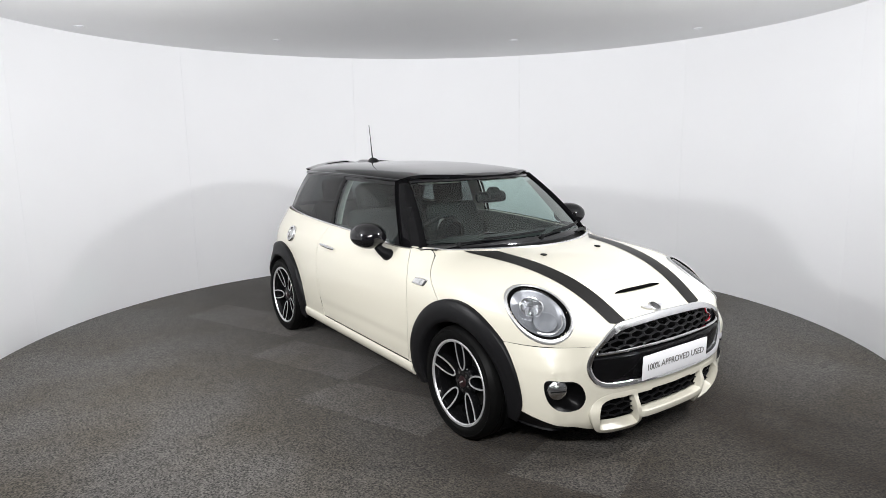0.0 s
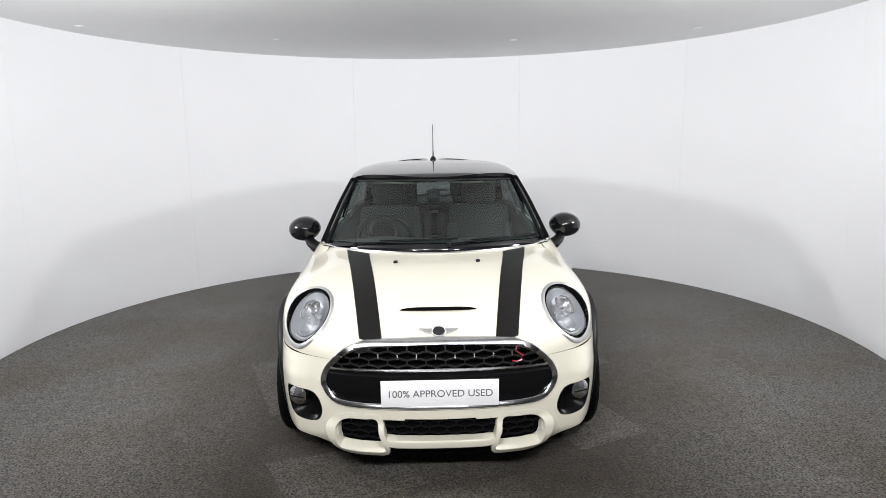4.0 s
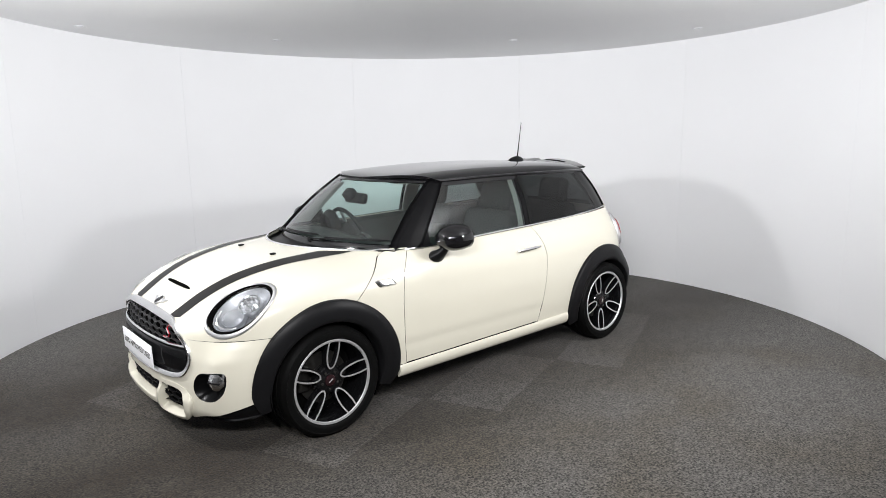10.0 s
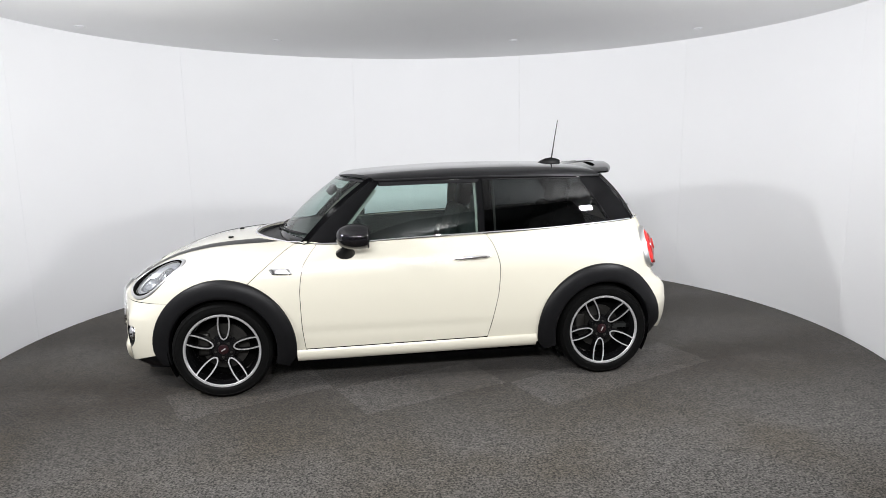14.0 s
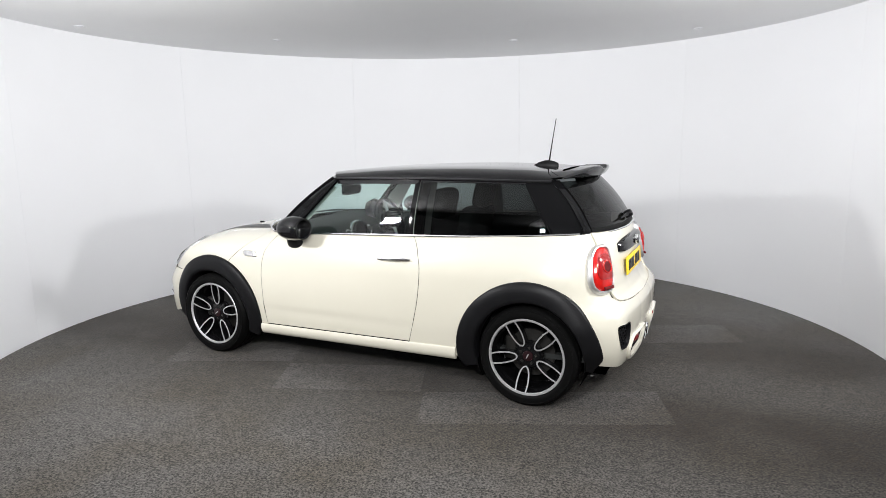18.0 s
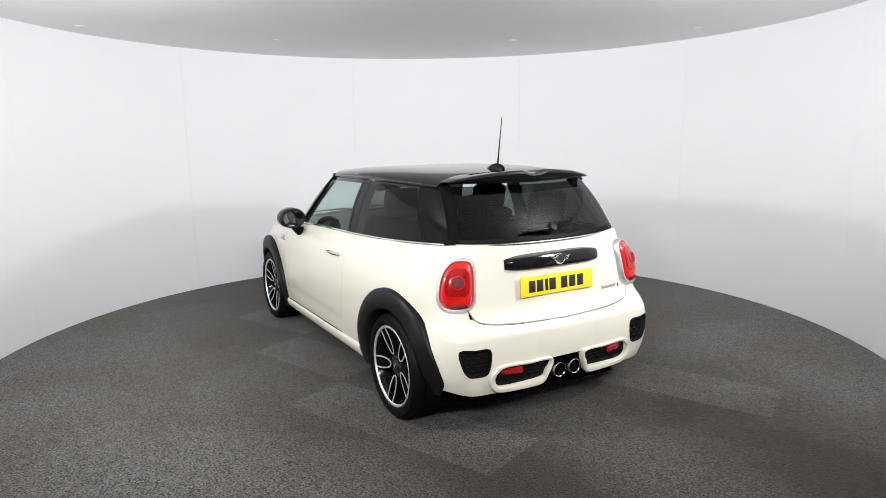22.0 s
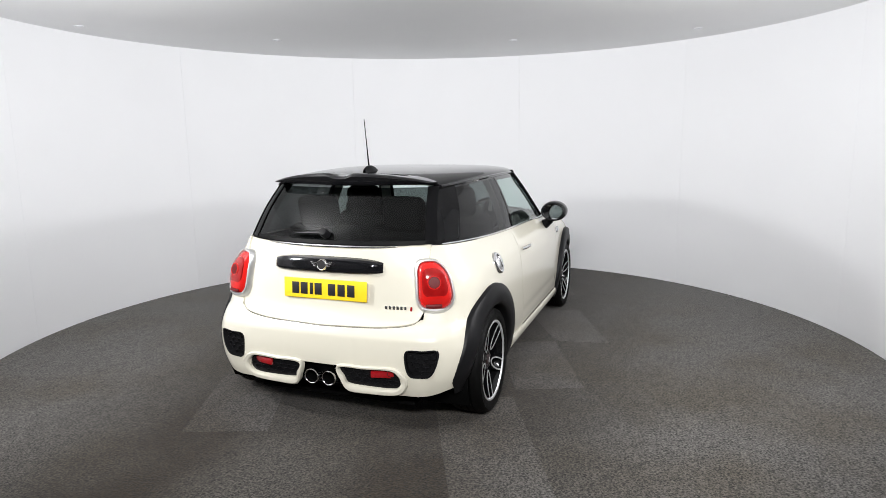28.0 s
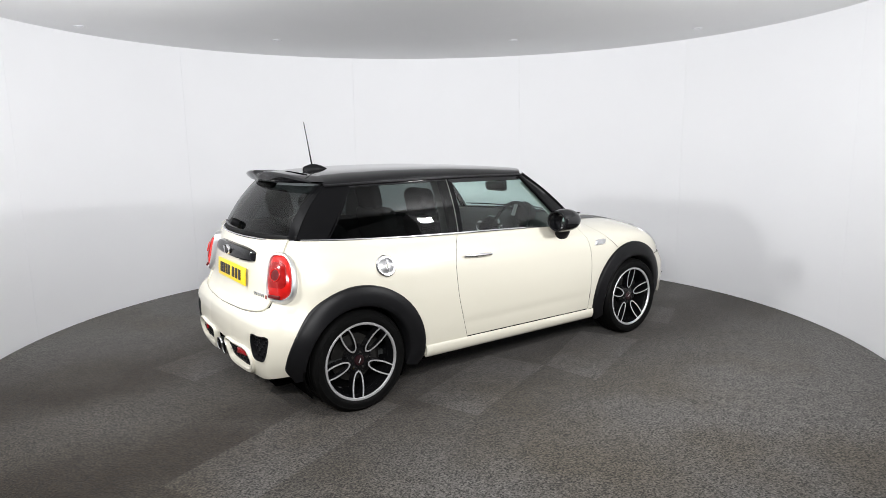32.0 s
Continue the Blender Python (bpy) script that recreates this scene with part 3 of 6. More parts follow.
def body_panels():
    # doors
    for v in (0,):
        z = lin(0, 1, 34)[None, :]
        u = lin(0, 1, 26)[:, None]
        zz = SILL + 0.004 + (0.955 - SILL) * z
        for _ in range(3):
            xf, xr = curve(DOOR_F, zz) - 0.002, curve(DOOR_R, zz) + 0.002
            x = xf * (1 - u) + xr * u
            low = SILL + 0.004 + 0.017 * (0.73 - x) / 1.18
            zz = low + (curve(BELT, x) - 0.006 - low) * z
        s = arc_at_x(x)
        # a shallow crease low on the door
        off = 0.004 * np.exp(-((zz - 0.40) / 0.03) ** 2) * -1.0
        doors = both("door", skin(s, zz, off), PAINT, CAR, "cream-white side door", 0.014)
    # fender strip between bonnet and door
    z = lin(0, 1, 30)[None, :]
    u = lin(0, 1, 10)[:, None]
    zz = 0.285 + 0.677 * (1 - (1 - z) ** 1.8) + 0 * u
    xf = curve(((0.2, 1.25), (0.55, 1.24), (0.718, 1.083), (0.82, 0.966), (0.90, 0.862), (0.935, 0.806), (0.955, 0.75), (1.0, 0.72)), zz) - 0.002
    xr = curve(DOOR_F, zz) + 0.002
    x = xf * (1 - u) + xr * u
    P = skin(arc_at_x(x), zz)
    P, keep = cut_arch(P, None, HUBF)
    both("fender", P, PAINT, CAR, "", 0.012, keep)
    u, v = lin(0.905, 0.70, 14)[:, None], lin(0.62, 1.30, 22)[None, :]
    P = hood_skin(arc_at_x(u + 0 * v), v + 0 * u, -0.0035)
    c = centres(P)
    both("fender_top", P, PAINT, CAR, "", 0.0, (c[..., 2] < 0.962) & (c[..., 0] > 1.100 - 0.385 * (c[..., 1] / 0.70) ** 2.1))
    # rear quarters
    z = lin(0, 1, 44)[None, :]
    u = lin(0, 1, 60)[:, None]
    zz = 0.25 + 0.78 * z + 0 * u
    for _ in range(3):
        sf = arc_at_x(curve(DOOR_R, zz) - 0.002)
        send = S_HATCH + 0 * zz
        s = sf * (1 - u) + send * u
        xx = np.interp(s, ARC, PLAN[:, 0])
        zz = 0.25 + (curve(BELT, xx) - 0.006 - 0.25) * z
    P = skin(s, zz)
    c = centres(P)
    P, keep = cut_arch(P, (c[..., 0] > HUBR) | (c[..., 2] > 0.655), HUBR)
    both("rear_quarter_panel", P, PAINT, CAR, "", 0.012, keep)
    # sills
    u = lin(0, 1, 30)[:, None]
    ang = lin(0, 1, 9)[None, :]
    x = 0.79 - 1.57 * u + 0 * ang
    top = SILL + 0.017 * (0.73 - x) / 1.18
    zz = 0.210 + 0.012 * (0.73 - x) + (top - 0.210 - 0.012 * (0.73 - x)) * ang
    off = 0.013 * np.sin(np.pi * ang) ** 0.6 + 0.006
    P = skin(arc_at_x(x), zz, off + 0 * x)
    both("side_sill", P, PAINT, CAR, "cream-white side sill", 0.05)


def shut_lines():
    """Dark gaps between the panels, sunk into the joints."""
    z = lin(SILL + 0.01, 0.95, 30)
    lines = [skin(arc_at_x(curve(DOOR_F, z)), z, -0.003 + 0 * z), skin(arc_at_x(curve(DOOR_R, z)), np.minimum(z, 0.985), -0.003 + 0 * z)]
    x = lin(0.73, -0.44, 24)
    lines.append(skin(arc_at_x(x), SILL + 0.002 + 0.017 * (0.73 - x) / 1.18, -0.003 + 0 * x))
    zc = lin(0.72, 0.955, 18)
    lines.append(skin(arc_at_x(curve(((0.55, 1.24), (0.718, 1.085), (0.82, 0.968), (0.90, 0.864), (0.935, 0.808), (0.955, 0.752), (1.0, 0.722)), zc)), zc, -0.004 + 0 * zc))
    s = lin(float(arc_at_x(1.56)), 0.53, 30)
    lines.append(skin(s, 0.6167 + 0 * s, -0.0045 + 0 * s))
    s = lin(float(arc_at_x(-1.55)), S_HATCH - 0.1, 14)
    lines.append(skin(s, 0.6545 + 0 * s, -0.002 + 0 * s))
    for k in (1, -1):
        for line in lines:
            part("shut_line", tube([(a, b * k, c) for a, b, c in line], 0.0021, 6), BLACKHOLE, CAR, "dark panel gap")


def bonnet():
    W = np.concatenate([lin(0, 0.25, 30)[:-1], lin(0.25, 0.85, 30)[:-1], lin(0.85, 1, 14)])

    def angles(x):
        """From the bonnet's lower edge over to the ridge, at the outline's x."""
        p0 = np.arcsin(np.clip((0.6175 - Z0) / (curve(CROWN, x) - Z0), 0, 1) ** (NSH / 2))
        return p0 + (np.pi / 2 - p0) * W

    nose = lin(0, float(arc_at_x(XS)), 60)[:-1]
    cols = [hood_skin(np.full(len(W), s), angles(float(np.interp(s, ARC, PLAN[:, 0])))) for s in nose]
    # the flank columns run back to the cut line and the scuttle
    for k in lin(0, 1, 34):
        xe = np.full(len(W), 0.9)
        ph = angles(1.3)
        for _ in range(4):
            p = hood_skin(arc_at_x(xe), ph)
            cut = curve(((0.5, 1.26), (0.55, 1.24), (0.718, 1.087), (0.82, 0.970), (0.90, 0.866), (0.935, 0.810), (0.955, 0.754), (1.0, 0.724)), p[:, 2])
            cowl = 1.105 - 0.385 * np.clip(np.abs(p[:, 1]) / 0.70, 0, 1.05) ** 2.1
            xe = np.maximum(cut, cowl)
        x = XS + (xe - XS) * k
        cols.append(hood_skin(arc_at_x(x), ph))
    P = np.array(cols)
    P, keep = cut_arch(P, None, HUBF)
    c = centres(P)
    m = np.array(LAMP_FRAME.inverted())
    q = c @ m[:3, :3].T + m[:3, 3]
    keep &= ~((np.hypot(q[..., 0] / LAMP_W, q[..., 1] / LAMP_H) < 0.138) & (c[..., 0] > 1.3))
    # the lie of the skin round the lamp, in the lamp's own plane
    q = P.reshape(-1, 3) @ m[:3, :3].T + m[:3, 3]
    rr = np.hypot(q[:, 0] / LAMP_W, q[:, 1] / LAMP_H)
    q = q[(rr > 0.08) & (rr < 0.20) & (np.abs(q[:, 2]) < 0.12)]
    rr = np.hypot(q[:, 0] / LAMP_W, q[:, 1] / LAMP_H)
    near = q[rr > 0.13]
    LAMP_LIE[:] = np.linalg.lstsq(np.stack([np.ones(len(near)), near[:, 0], near[:, 1]], 1), near[:, 2], rcond=None)[0]
    for n, t in enumerate(np.linspace(0, 2 * np.pi, 72, endpoint=False)):
        x, y = 0.150 * LAMP_W * math.cos(t), 0.150 * LAMP_H * math.sin(t)
        w = np.exp(-((q[:, 0] - x) ** 2 + (q[:, 1] - y) ** 2) / 0.008 ** 2) + 1e-12
        LAMP_WAVE[n] = float((w * q[:, 2]).sum() / w.sum()) - float(LAMP_LIE @ np.array([1, x, y]))
    keep &= ~(inside(shrink(full_ring(GRILLE), 0.008), c[..., 1], c[..., 2]) & (c[..., 0] > 1.80))
    L = grid(P, keep=keep)
    R = grid(P, keep=keep, mirror=True)
    bm = join(L, R)
    bmesh.ops.remove_doubles(bm, verts=bm.verts, dist=0.0008)
    rim(bm, 0.012)
    hood = part("bonnet", bm, PAINT, CAR, "cream-white clamshell bonnet")
    # stripes that splay towards the windscreen
    for k in (1, -1):
        u, v = lin(0, 1, 60)[:, None], lin(0, 1, 7)[None, :]
        x = 1.912 - 0.867 * u + 0 * v
        yi, yo = curve(((0.85, 0.405), (1.05, 0.388), (1.4, 0.335), (1.93, 0.255)), x), curve(((0.85, 0.56), (1.05, 0.535), (1.4, 0.465), (1.93, 0.365)), x)
        y = yi * (1 - v) + yo * v
        x = x - 0.040 * np.clip(y - 0.26, 0, 1) / 0.11 * (1 - u) - 1.55 * (y - 0.39) * u * 0.62
        Q = np.stack([x, y, hood_height(x, y) + 0.0022], -1)
        part("bonnet_stripe", grid(Q, mirror=k < 0), STRIPE, hood, "black bonnet stripe")
    # scoop slit with its lip, washer jets and the winged emblem
    u = lin(-1, 1, 41)
    swell = np.clip(1 - u ** 6, 0, 1)
    rows = []
    for dx, dz in ((0.040, -0.001), (0.014, 0.010), (-0.004, 0.015), (-0.05, 0.011), (-0.12, -0.001)):
        y, x = u * 0.225, 1.738 - 0.004 * u ** 2 + dx
        rows.append(np.stack([x, y, hood_height(x, y) + dz * swell], -1))
    part("bonnet_scoop", grid(np.array(rows)), PAINT, hood)
    rows = []
    for t in lin(-1, 1, 5):
        w = 0.0105 * np.clip(1 - u ** 4, 0.02, 1) ** 0.6
        y, x = u * 0.185, 1.750 - 0.004 * (u * 0.83) ** 2 + t * w
        rows.append(np.stack([x, y, hood_height(x, y) + 0.0158 * np.clip(1 - (0.83 * u) ** 6, 0, 1)], -1))
    part("scoop_slit", grid(np.array(rows)), BLACKHOLE, hood, "black air slit")
    for k in (1, -1):
        z = float(hood_height(1.262, 0.226))
        j = box(0.035, 0.024, 0.012, pose(1.262, 0.226 * k, z + 0.005), 0.005)
        part("washer_jet", j, BLACKTRIM, hood)
    z = float(hood_height(1.860, 0.0))
    m = Matrix.Translation((1.858, 0, z + 0.005)) @ pose(0, 0, 0, 0, 30, 0)
    part("emblem_disc", lathe([(0, 0.009), (0.024, 0.0085), (0.029, 0.006), (0.031, -0.012)], 32, m), INK, hood)
    part("emblem_ring", lathe([(0.028, 0.008), (0.030, 0.010), (0.0335, 0.006), (0.034, -0.008)], 32, m), SATIN, hood, "chrome emblem ring")
    for k in (1, -1):
        bm = bmesh.new()
        w = [(0.020, 0.034), (-0.010, 0.075), (-0.012, 0.034), (0.012, 0.030)]
        pts = [(0.016, 0.028), (0.019, 0.092), (0.008, 0.080), (-0.004, 0.064), (-0.015, 0.028)]
        bm.faces.new([bm.verts.new((-a, b * k, 0.006)) for a, b in pts])
        r = bmesh.ops.extrude_face_region(bm, geom=bm.faces[:])
        bmesh.ops.translate(bm, verts=[x for x in r["geom"] if isinstance(x, bmesh.types.BMVert)], vec=(0, 0, -0.012))
        bmesh.ops.recalc_face_normals(bm, faces=bm.faces)
        bm.transform(m)
        part("emblem_wing", bm, SATIN, hood, "chrome emblem wing")
    return hood


def snapped(P, keep, outlines, fn):
    """Moves the ragged rim of the faces left out on to the nearest point of the outlines."""
    nu, nv = P.shape[:2]
    K, O = np.zeros((nu, nv), bool), np.zeros((nu, nv), bool)
    for a in (0, 1):
        for b in (0, 1):
            K[a:nu - 1 + a, b:nv - 1 + b] |= keep
            O[a:nu - 1 + a, b:nv - 1 + b] |= ~keep
    rim_at = K & O
    P = P.copy()
    pts = np.concatenate([np.array([np.array(a) * (1 - t) + np.array(b) * t for a, b in zip(o, o[1:] + o[:1]) for t in lin(0, 1, 6)[:-1]]) for o in outlines])
    I, J = np.nonzero(rim_at)
    d = np.hypot(pts[None, :, 0] - P[I, J, 1][:, None], pts[None, :, 1] - P[I, J, 2][:, None])
    k, near = d.argmin(1), d.min(1) < 0.03
    if near.any():
        P[I[near], J[near]] = fn(pts[k[near], 0], pts[k[near], 1])
    return P


def front_bumper():
    s_end = float(arc_at_x(1.58))
    s, z = lin(0, s_end, 90)[:, None], lin(0.165, 0.6162, 64)[None, :]
    # the bottom edge rises towards the wheels
    z = z + 0 * s
    low = curve(((0.0, 0.165), (0.48, 0.180), (0.62, 0.212), (0.80, 0.245), (0.95, 0.285), (1.1, 0.33)), s)
    z = low + (z - 0.165) * (0.6162 - low) / (0.6162 - 0.165)
    P = skin(s + 0 * z, z)
    c = centres(P)
    keep = ~inside(shrink(rounded(full_ring(GRILLE), 4), 0.010), c[..., 1], c[..., 2]) & ~inside(rounded(FOG, 4), c[..., 1], c[..., 2])
    P, keep = cut_arch(P, keep, HUBF)
    lowgrille = [(-0.47, 0.350), (0.47, 0.350), (0.49, 0.10), (-0.49, 0.10)]
    keep &= ~inside(lowgrille, c[..., 1], c[..., 2])
    P = snapped(P, keep, [rounded(FOG, 4), shrink(rounded(full_ring(GRILLE), 4), 0.010)], front_x)
    bm = join(grid(P, keep=keep), grid(P, keep=keep, mirror=True))
    bmesh.ops.remove_doubles(bm, verts=bm.verts, dist=0.0008)
    rim(bm, 0.012)
    bum = part("front_bumper", bm, PAINT, CAR, "cream-white front bumper")
    # black apron along the bottom
    s, t = lin(0.0, s_end + 0.02, 50)[:, None], lin(0, 1, 6)[None, :]
    low = curve(((0.0, 0.165), (0.48, 0.180), (0.62, 0.212), (0.80, 0.245), (0.95, 0.285), (1.1, 0.33)), s)
    zz = low + 0.004 - (0.05 + 0.16 * np.clip(s - 0.5, 0, 0.6)) * t
    both("apron", skin(s + 0 * t, zz, -0.012 - 0.03 * t + 0 * s), BLACKTRIM, bum, "black lower apron", 0.01)
    # chrome surround of the main grille
    outer = rounded(full_ring(GRILLE), 6)
    part("grille_surround", frame_ring(outer, shrink(outer, 0.026), front_x, -0.001, -0.005, 0.014), CHROME, bum, "chrome grille surround")
    # hexagon mesh, upper grille
    hole = shrink(outer, 0.024)
    back = []
    for zz in lin(0.39, 0.705, 14):
        yy = lin(-0.53, 0.53, 41)
        back.append(front_x(yy, np.full(41, zz), np.full(41, -0.075)))
    part("grille_cavity", grid(np.array(back)), BLACKHOLE, bum)
    hex_mesh("grille_mesh", bum, shrink(outer, 0.008), 0.578, 0.712, -0.014, 0.088, 0.043, MESHGREY)
    # bright bar and gloss-black cross member
    y = lin(-0.500, 0.500, 50)
    bar = [tuple(p) for p in front_x(y, 0.580 - 0.004 * (y / 0.47) ** 2, np.full(50, 0.000))]
    part("grille_bar", tube(bar, 0.0075, 8), CHROME, bum, "chrome grille bar")
    rows = []
    for zz, o in ((0.576, -0.030), (0.570, -0.008), (0.552, 0.007), (0.50, 0.003), (0.455, -0.004), (0.428, -0.012), (0.416, -0.035)):
        half = float(np.interp(-zz, [-q[1] for q in GRILLE[:9]], [q[0] for q in GRILLE[:9]])) - 0.024
        yy = lin(-half, half, 50)
        rows.append(front_x(yy, np.full(50, zz), np.full(50, o)))
    part("cross_member", grid(np.array(rows)), PILLAR, bum, "gloss-black cross member")
    # red-edged badge on the mesh
    pts = [(0.02, 0.024), (0.008, 0.03), (-0.010, 0.026), (-0.014, 0.014), (0.0, 0.004), (0.012, -0.006), (0.008, -0.020), (-0.010, -0.027), (-0.026, -0.024)]
    c = [tuple(front_x(np.array(0.365 + a * 1.3), np.array(0.635 + b * 1.15), np.array(0.000))) for a, b in pts]
    part("grille_badge", tube(c, 0.0045, 6), REDTRIM, bum, "red enamel badge")
    part("badge_edge", tube([(x + 0.004, yy, zz) for x, yy, zz in c], 0.0028, 6), CHROME, bum, "chrome badge edge")
    lower_front(bum)
    fogs(bum)
    return bum


def hex_mesh(name, parent, outline, z0, z1, off, cw, ch, material, fn=None, y0=-0.5, y1=0.5):
    """Honeycomb bars clipped to an outline, one mesh of rods on the skin."""
    fn = fn or front_x
    bms = []
    rows = int((z1 - z0) / (ch * 0.75)) + 2
    cols = int((y1 - y0) / cw) + 2
    segs = set()
    for r in range(-1, rows):
        for k in range(-1, cols):
            cy, cz = y0 + (k + 0.5 * (r % 2)) * cw, z0 + r * ch * 0.75
            v = [(cy, cz + ch / 2), (cy + cw / 2, cz + ch / 4), (cy + cw / 2, cz - ch / 4), (cy, cz - ch / 2), (cy - cw / 2, cz - ch / 4), (cy - cw / 2, cz + ch / 4)]
            for a, b in zip(v, v[1:] + v[:1]):
                key = tuple(sorted((tuple(np.round(a, 4)), tuple(np.round(b, 4)))))
                segs.add(key)
    segs = sorted(segs)
    A = np.array(segs)
    mid = A.mean(1)
    ok = inside(outline, mid[:, 0], mid[:, 1]) & (mid[:, 1] > z0) & (mid[:, 1] < z1)
    bm = bmesh.new()
    E = A[ok].reshape(-1, 2)
    E = fn(E[:, 0], E[:, 1], np.full(len(E), off)).reshape(-1, 2, 3) if len(E) else E.reshape(-1, 2, 3)
    for p, q in E:
        p, q = Vector(p), Vector(q)
        d = (q - p).normalized()
        out = Vector((1 if p.x > 0 else -1, 0, 0))
        side = d.cross(out).normalized() * 0.0032
        ring = []
        for e, w in ((p - d * 0.002, 1), (q + d * 0.002, 1)):
            ring.append([bm.verts.new(e + side - out * 0.014), bm.verts.new(e + side * 0.6), bm.verts.new(e - side * 0.6), bm.verts.new(e - side - out * 0.014)])
        for i in range(3):
            bm.faces.new((ring[0][i], ring[0][i + 1], ring[1][i + 1], ring[1][i]))
    bmesh.ops.recalc_face_normals(bm, faces=bm.faces)
    return part(name, bm, material, parent, "black honeycomb mesh")


def star(poly, mid, n=56):
    """Points of an outline at even angles round its middle, so that two outlines pair up."""
    P = np.array(rounded(poly, 6)) - np.array(mid)
    a = np.arctan2(P[:, 1], P[:, 0])
    k = np.argsort(a)
    a, r = a[k], np.hypot(P[:, 0], P[:, 1])[k]
    t = np.linspace(-np.pi, np.pi, n, endpoint=False)
    r = np.interp(t, np.concatenate([a - 2 * np.pi, a, a + 2 * np.pi]), np.tile(r, 3))
    return [(mid[0] + q * math.cos(b), mid[1] + q * math.sin(b)) for q, b in zip(r, t)]


def lower_front(bum):
    """The white lower frame: a boxed opening on either side and a lip under the middle one."""
    outer = star([(0.272, 0.366), (0.34, 0.372), (0.43, 0.372), (0.500, 0.342), (0.531, 0.283), (0.490, 0.202), (0.415, 0.170), (0.32, 0.168), (0.246, 0.172), (0.229, 0.212), (0.250, 0.280)], (0.36, 0.272))
    inner = star([(0.292, 0.344), (0.35, 0.346), (0.432, 0.342), (0.476, 0.304), (0.466, 0.212), (0.41, 0.197), (0.32, 0.196), (0.256, 0.201), (0.258, 0.226), (0.278, 0.280)], (0.36, 0.272))
    for k in (1, -1):
        A, B = np.array(outer), np.array(inner)
        rows = []
        for t, o in ((0, -0.025), (0.0, 0.013), (0.05, 0.019), (0.10, 0.021), (0.88, 0.023), (0.96, 0.021), (1.0, 0.015), (1.0, -0.035)):
            Q = A * (1 - t) + B * t
            # the upper edge sinks into the bumper's face
            o2 = o * (1 - np.clip((Q[:, 1] - 0.278) / 0.05, 0, 1) ** 2 * (0.93 if o > 0 else 0.0))
            rows.append(front_x(Q[:, 0], Q[:, 1], o2 + 1e-5))
        bm = grid(np.array(rows), close_v=True, mirror=k < 0)
        bmesh.ops.recalc_face_normals(bm, faces=bm.faces)
        part("lower_frame", bm, PAINT, bum, "cream-white frame of a lower side opening", 28)
    y = lin(-0.256, 0.256, 41)
    rows = []
    for z, o in ((0.254, -0.035), (0.253, 0.014), (0.249, 0.020), (0.242, 0.022), (0.224, 0.022), (0.217, 0.016), (0.211, -0.012)):
        rise = 0.010 * np.clip((np.abs(y) - 0.19) / 0.06, 0, 1) ** 2
        rows.append(front_x(y, z + rise, np.full(41, o)))
    part("lower_lip", grid(np.array(rows)), PAINT, bum, "cream-white lower lip")
    rows = [front_x(lin(-0.47, 0.47, 30), np.full(30, z), np.full(30, -0.034)) for z in lin(0.175, 0.352, 5)]
    part("lower_cavity", grid(np.array(rows)), BLACKHOLE, bum)
    hex_mesh("lower_mesh", bum, [(-0.47, 0.35), (0.47, 0.35), (0.455, 0.230), (0.275, 0.230), (0.26, 0.272), (-0.26, 0.272), (-0.275, 0.230), (-0.455, 0.230)], 0.20, 0.350, -0.016, 0.082, 0.040, BLACKTRIM, y0=-0.46, y1=0.46)


def fogs(bum):
    for k in (1, -1):
        outline = rounded(FOG, 5)
        inner = shrink(outline, 0.020)
        A, B = np.array(outline), np.array(inner)
        rows = [front_x(A[:, 0], A[:, 1], np.full(len(A), o)) for o in (-0.010, 0.0)]
        mid = A * 0.88 + B * 0.12
        rows.append(front_x(mid[:, 0], mid[:, 1], np.full(len(A), -0.004)))
        rows.append(front_x(B[:, 0], B[:, 1], np.full(len(A), -0.03)))
        cen = B.mean(0)
        C = B * 0.3 + cen * 0.7
        rows.append(front_x(C[:, 0], C[:, 1], np.full(len(A), -0.06)))
        rows.append(front_x(C[:, 0] * 0 + cen[0], C[:, 1] * 0 + cen[1], np.full(len(A), -0.06)))
        bm = grid(np.array(rows), close_v=True, mirror=k < 0)
        pod = part("fog_lamp_housing", bm, FOGBLACK, bum, "gloss-black fog lamp recess")
        p = front_x(np.array(0.678), np.array(0.415), np.array(-0.036))
        m = Matrix.Translation((p[0], p[1] * k, p[2])) @ (Vector((0.90, 0.42 * k, 0.06)).to_track_quat("Z", "Y").to_matrix().to_4x4())
        part("fog_lamp", lathe([(0, 0.036), (0.027, 0.033), (0.047, 0.021), (0.055, 0.0), (0.055, -0.03)], 28, m), SILVERLAMP, pod, "clear round fog lamp")
        part("fog_lamp_bar", box(0.075, 0.008, 0.012, m @ pose(0, -0.004, 0.030), 0.002), BLACKTRIM, pod)


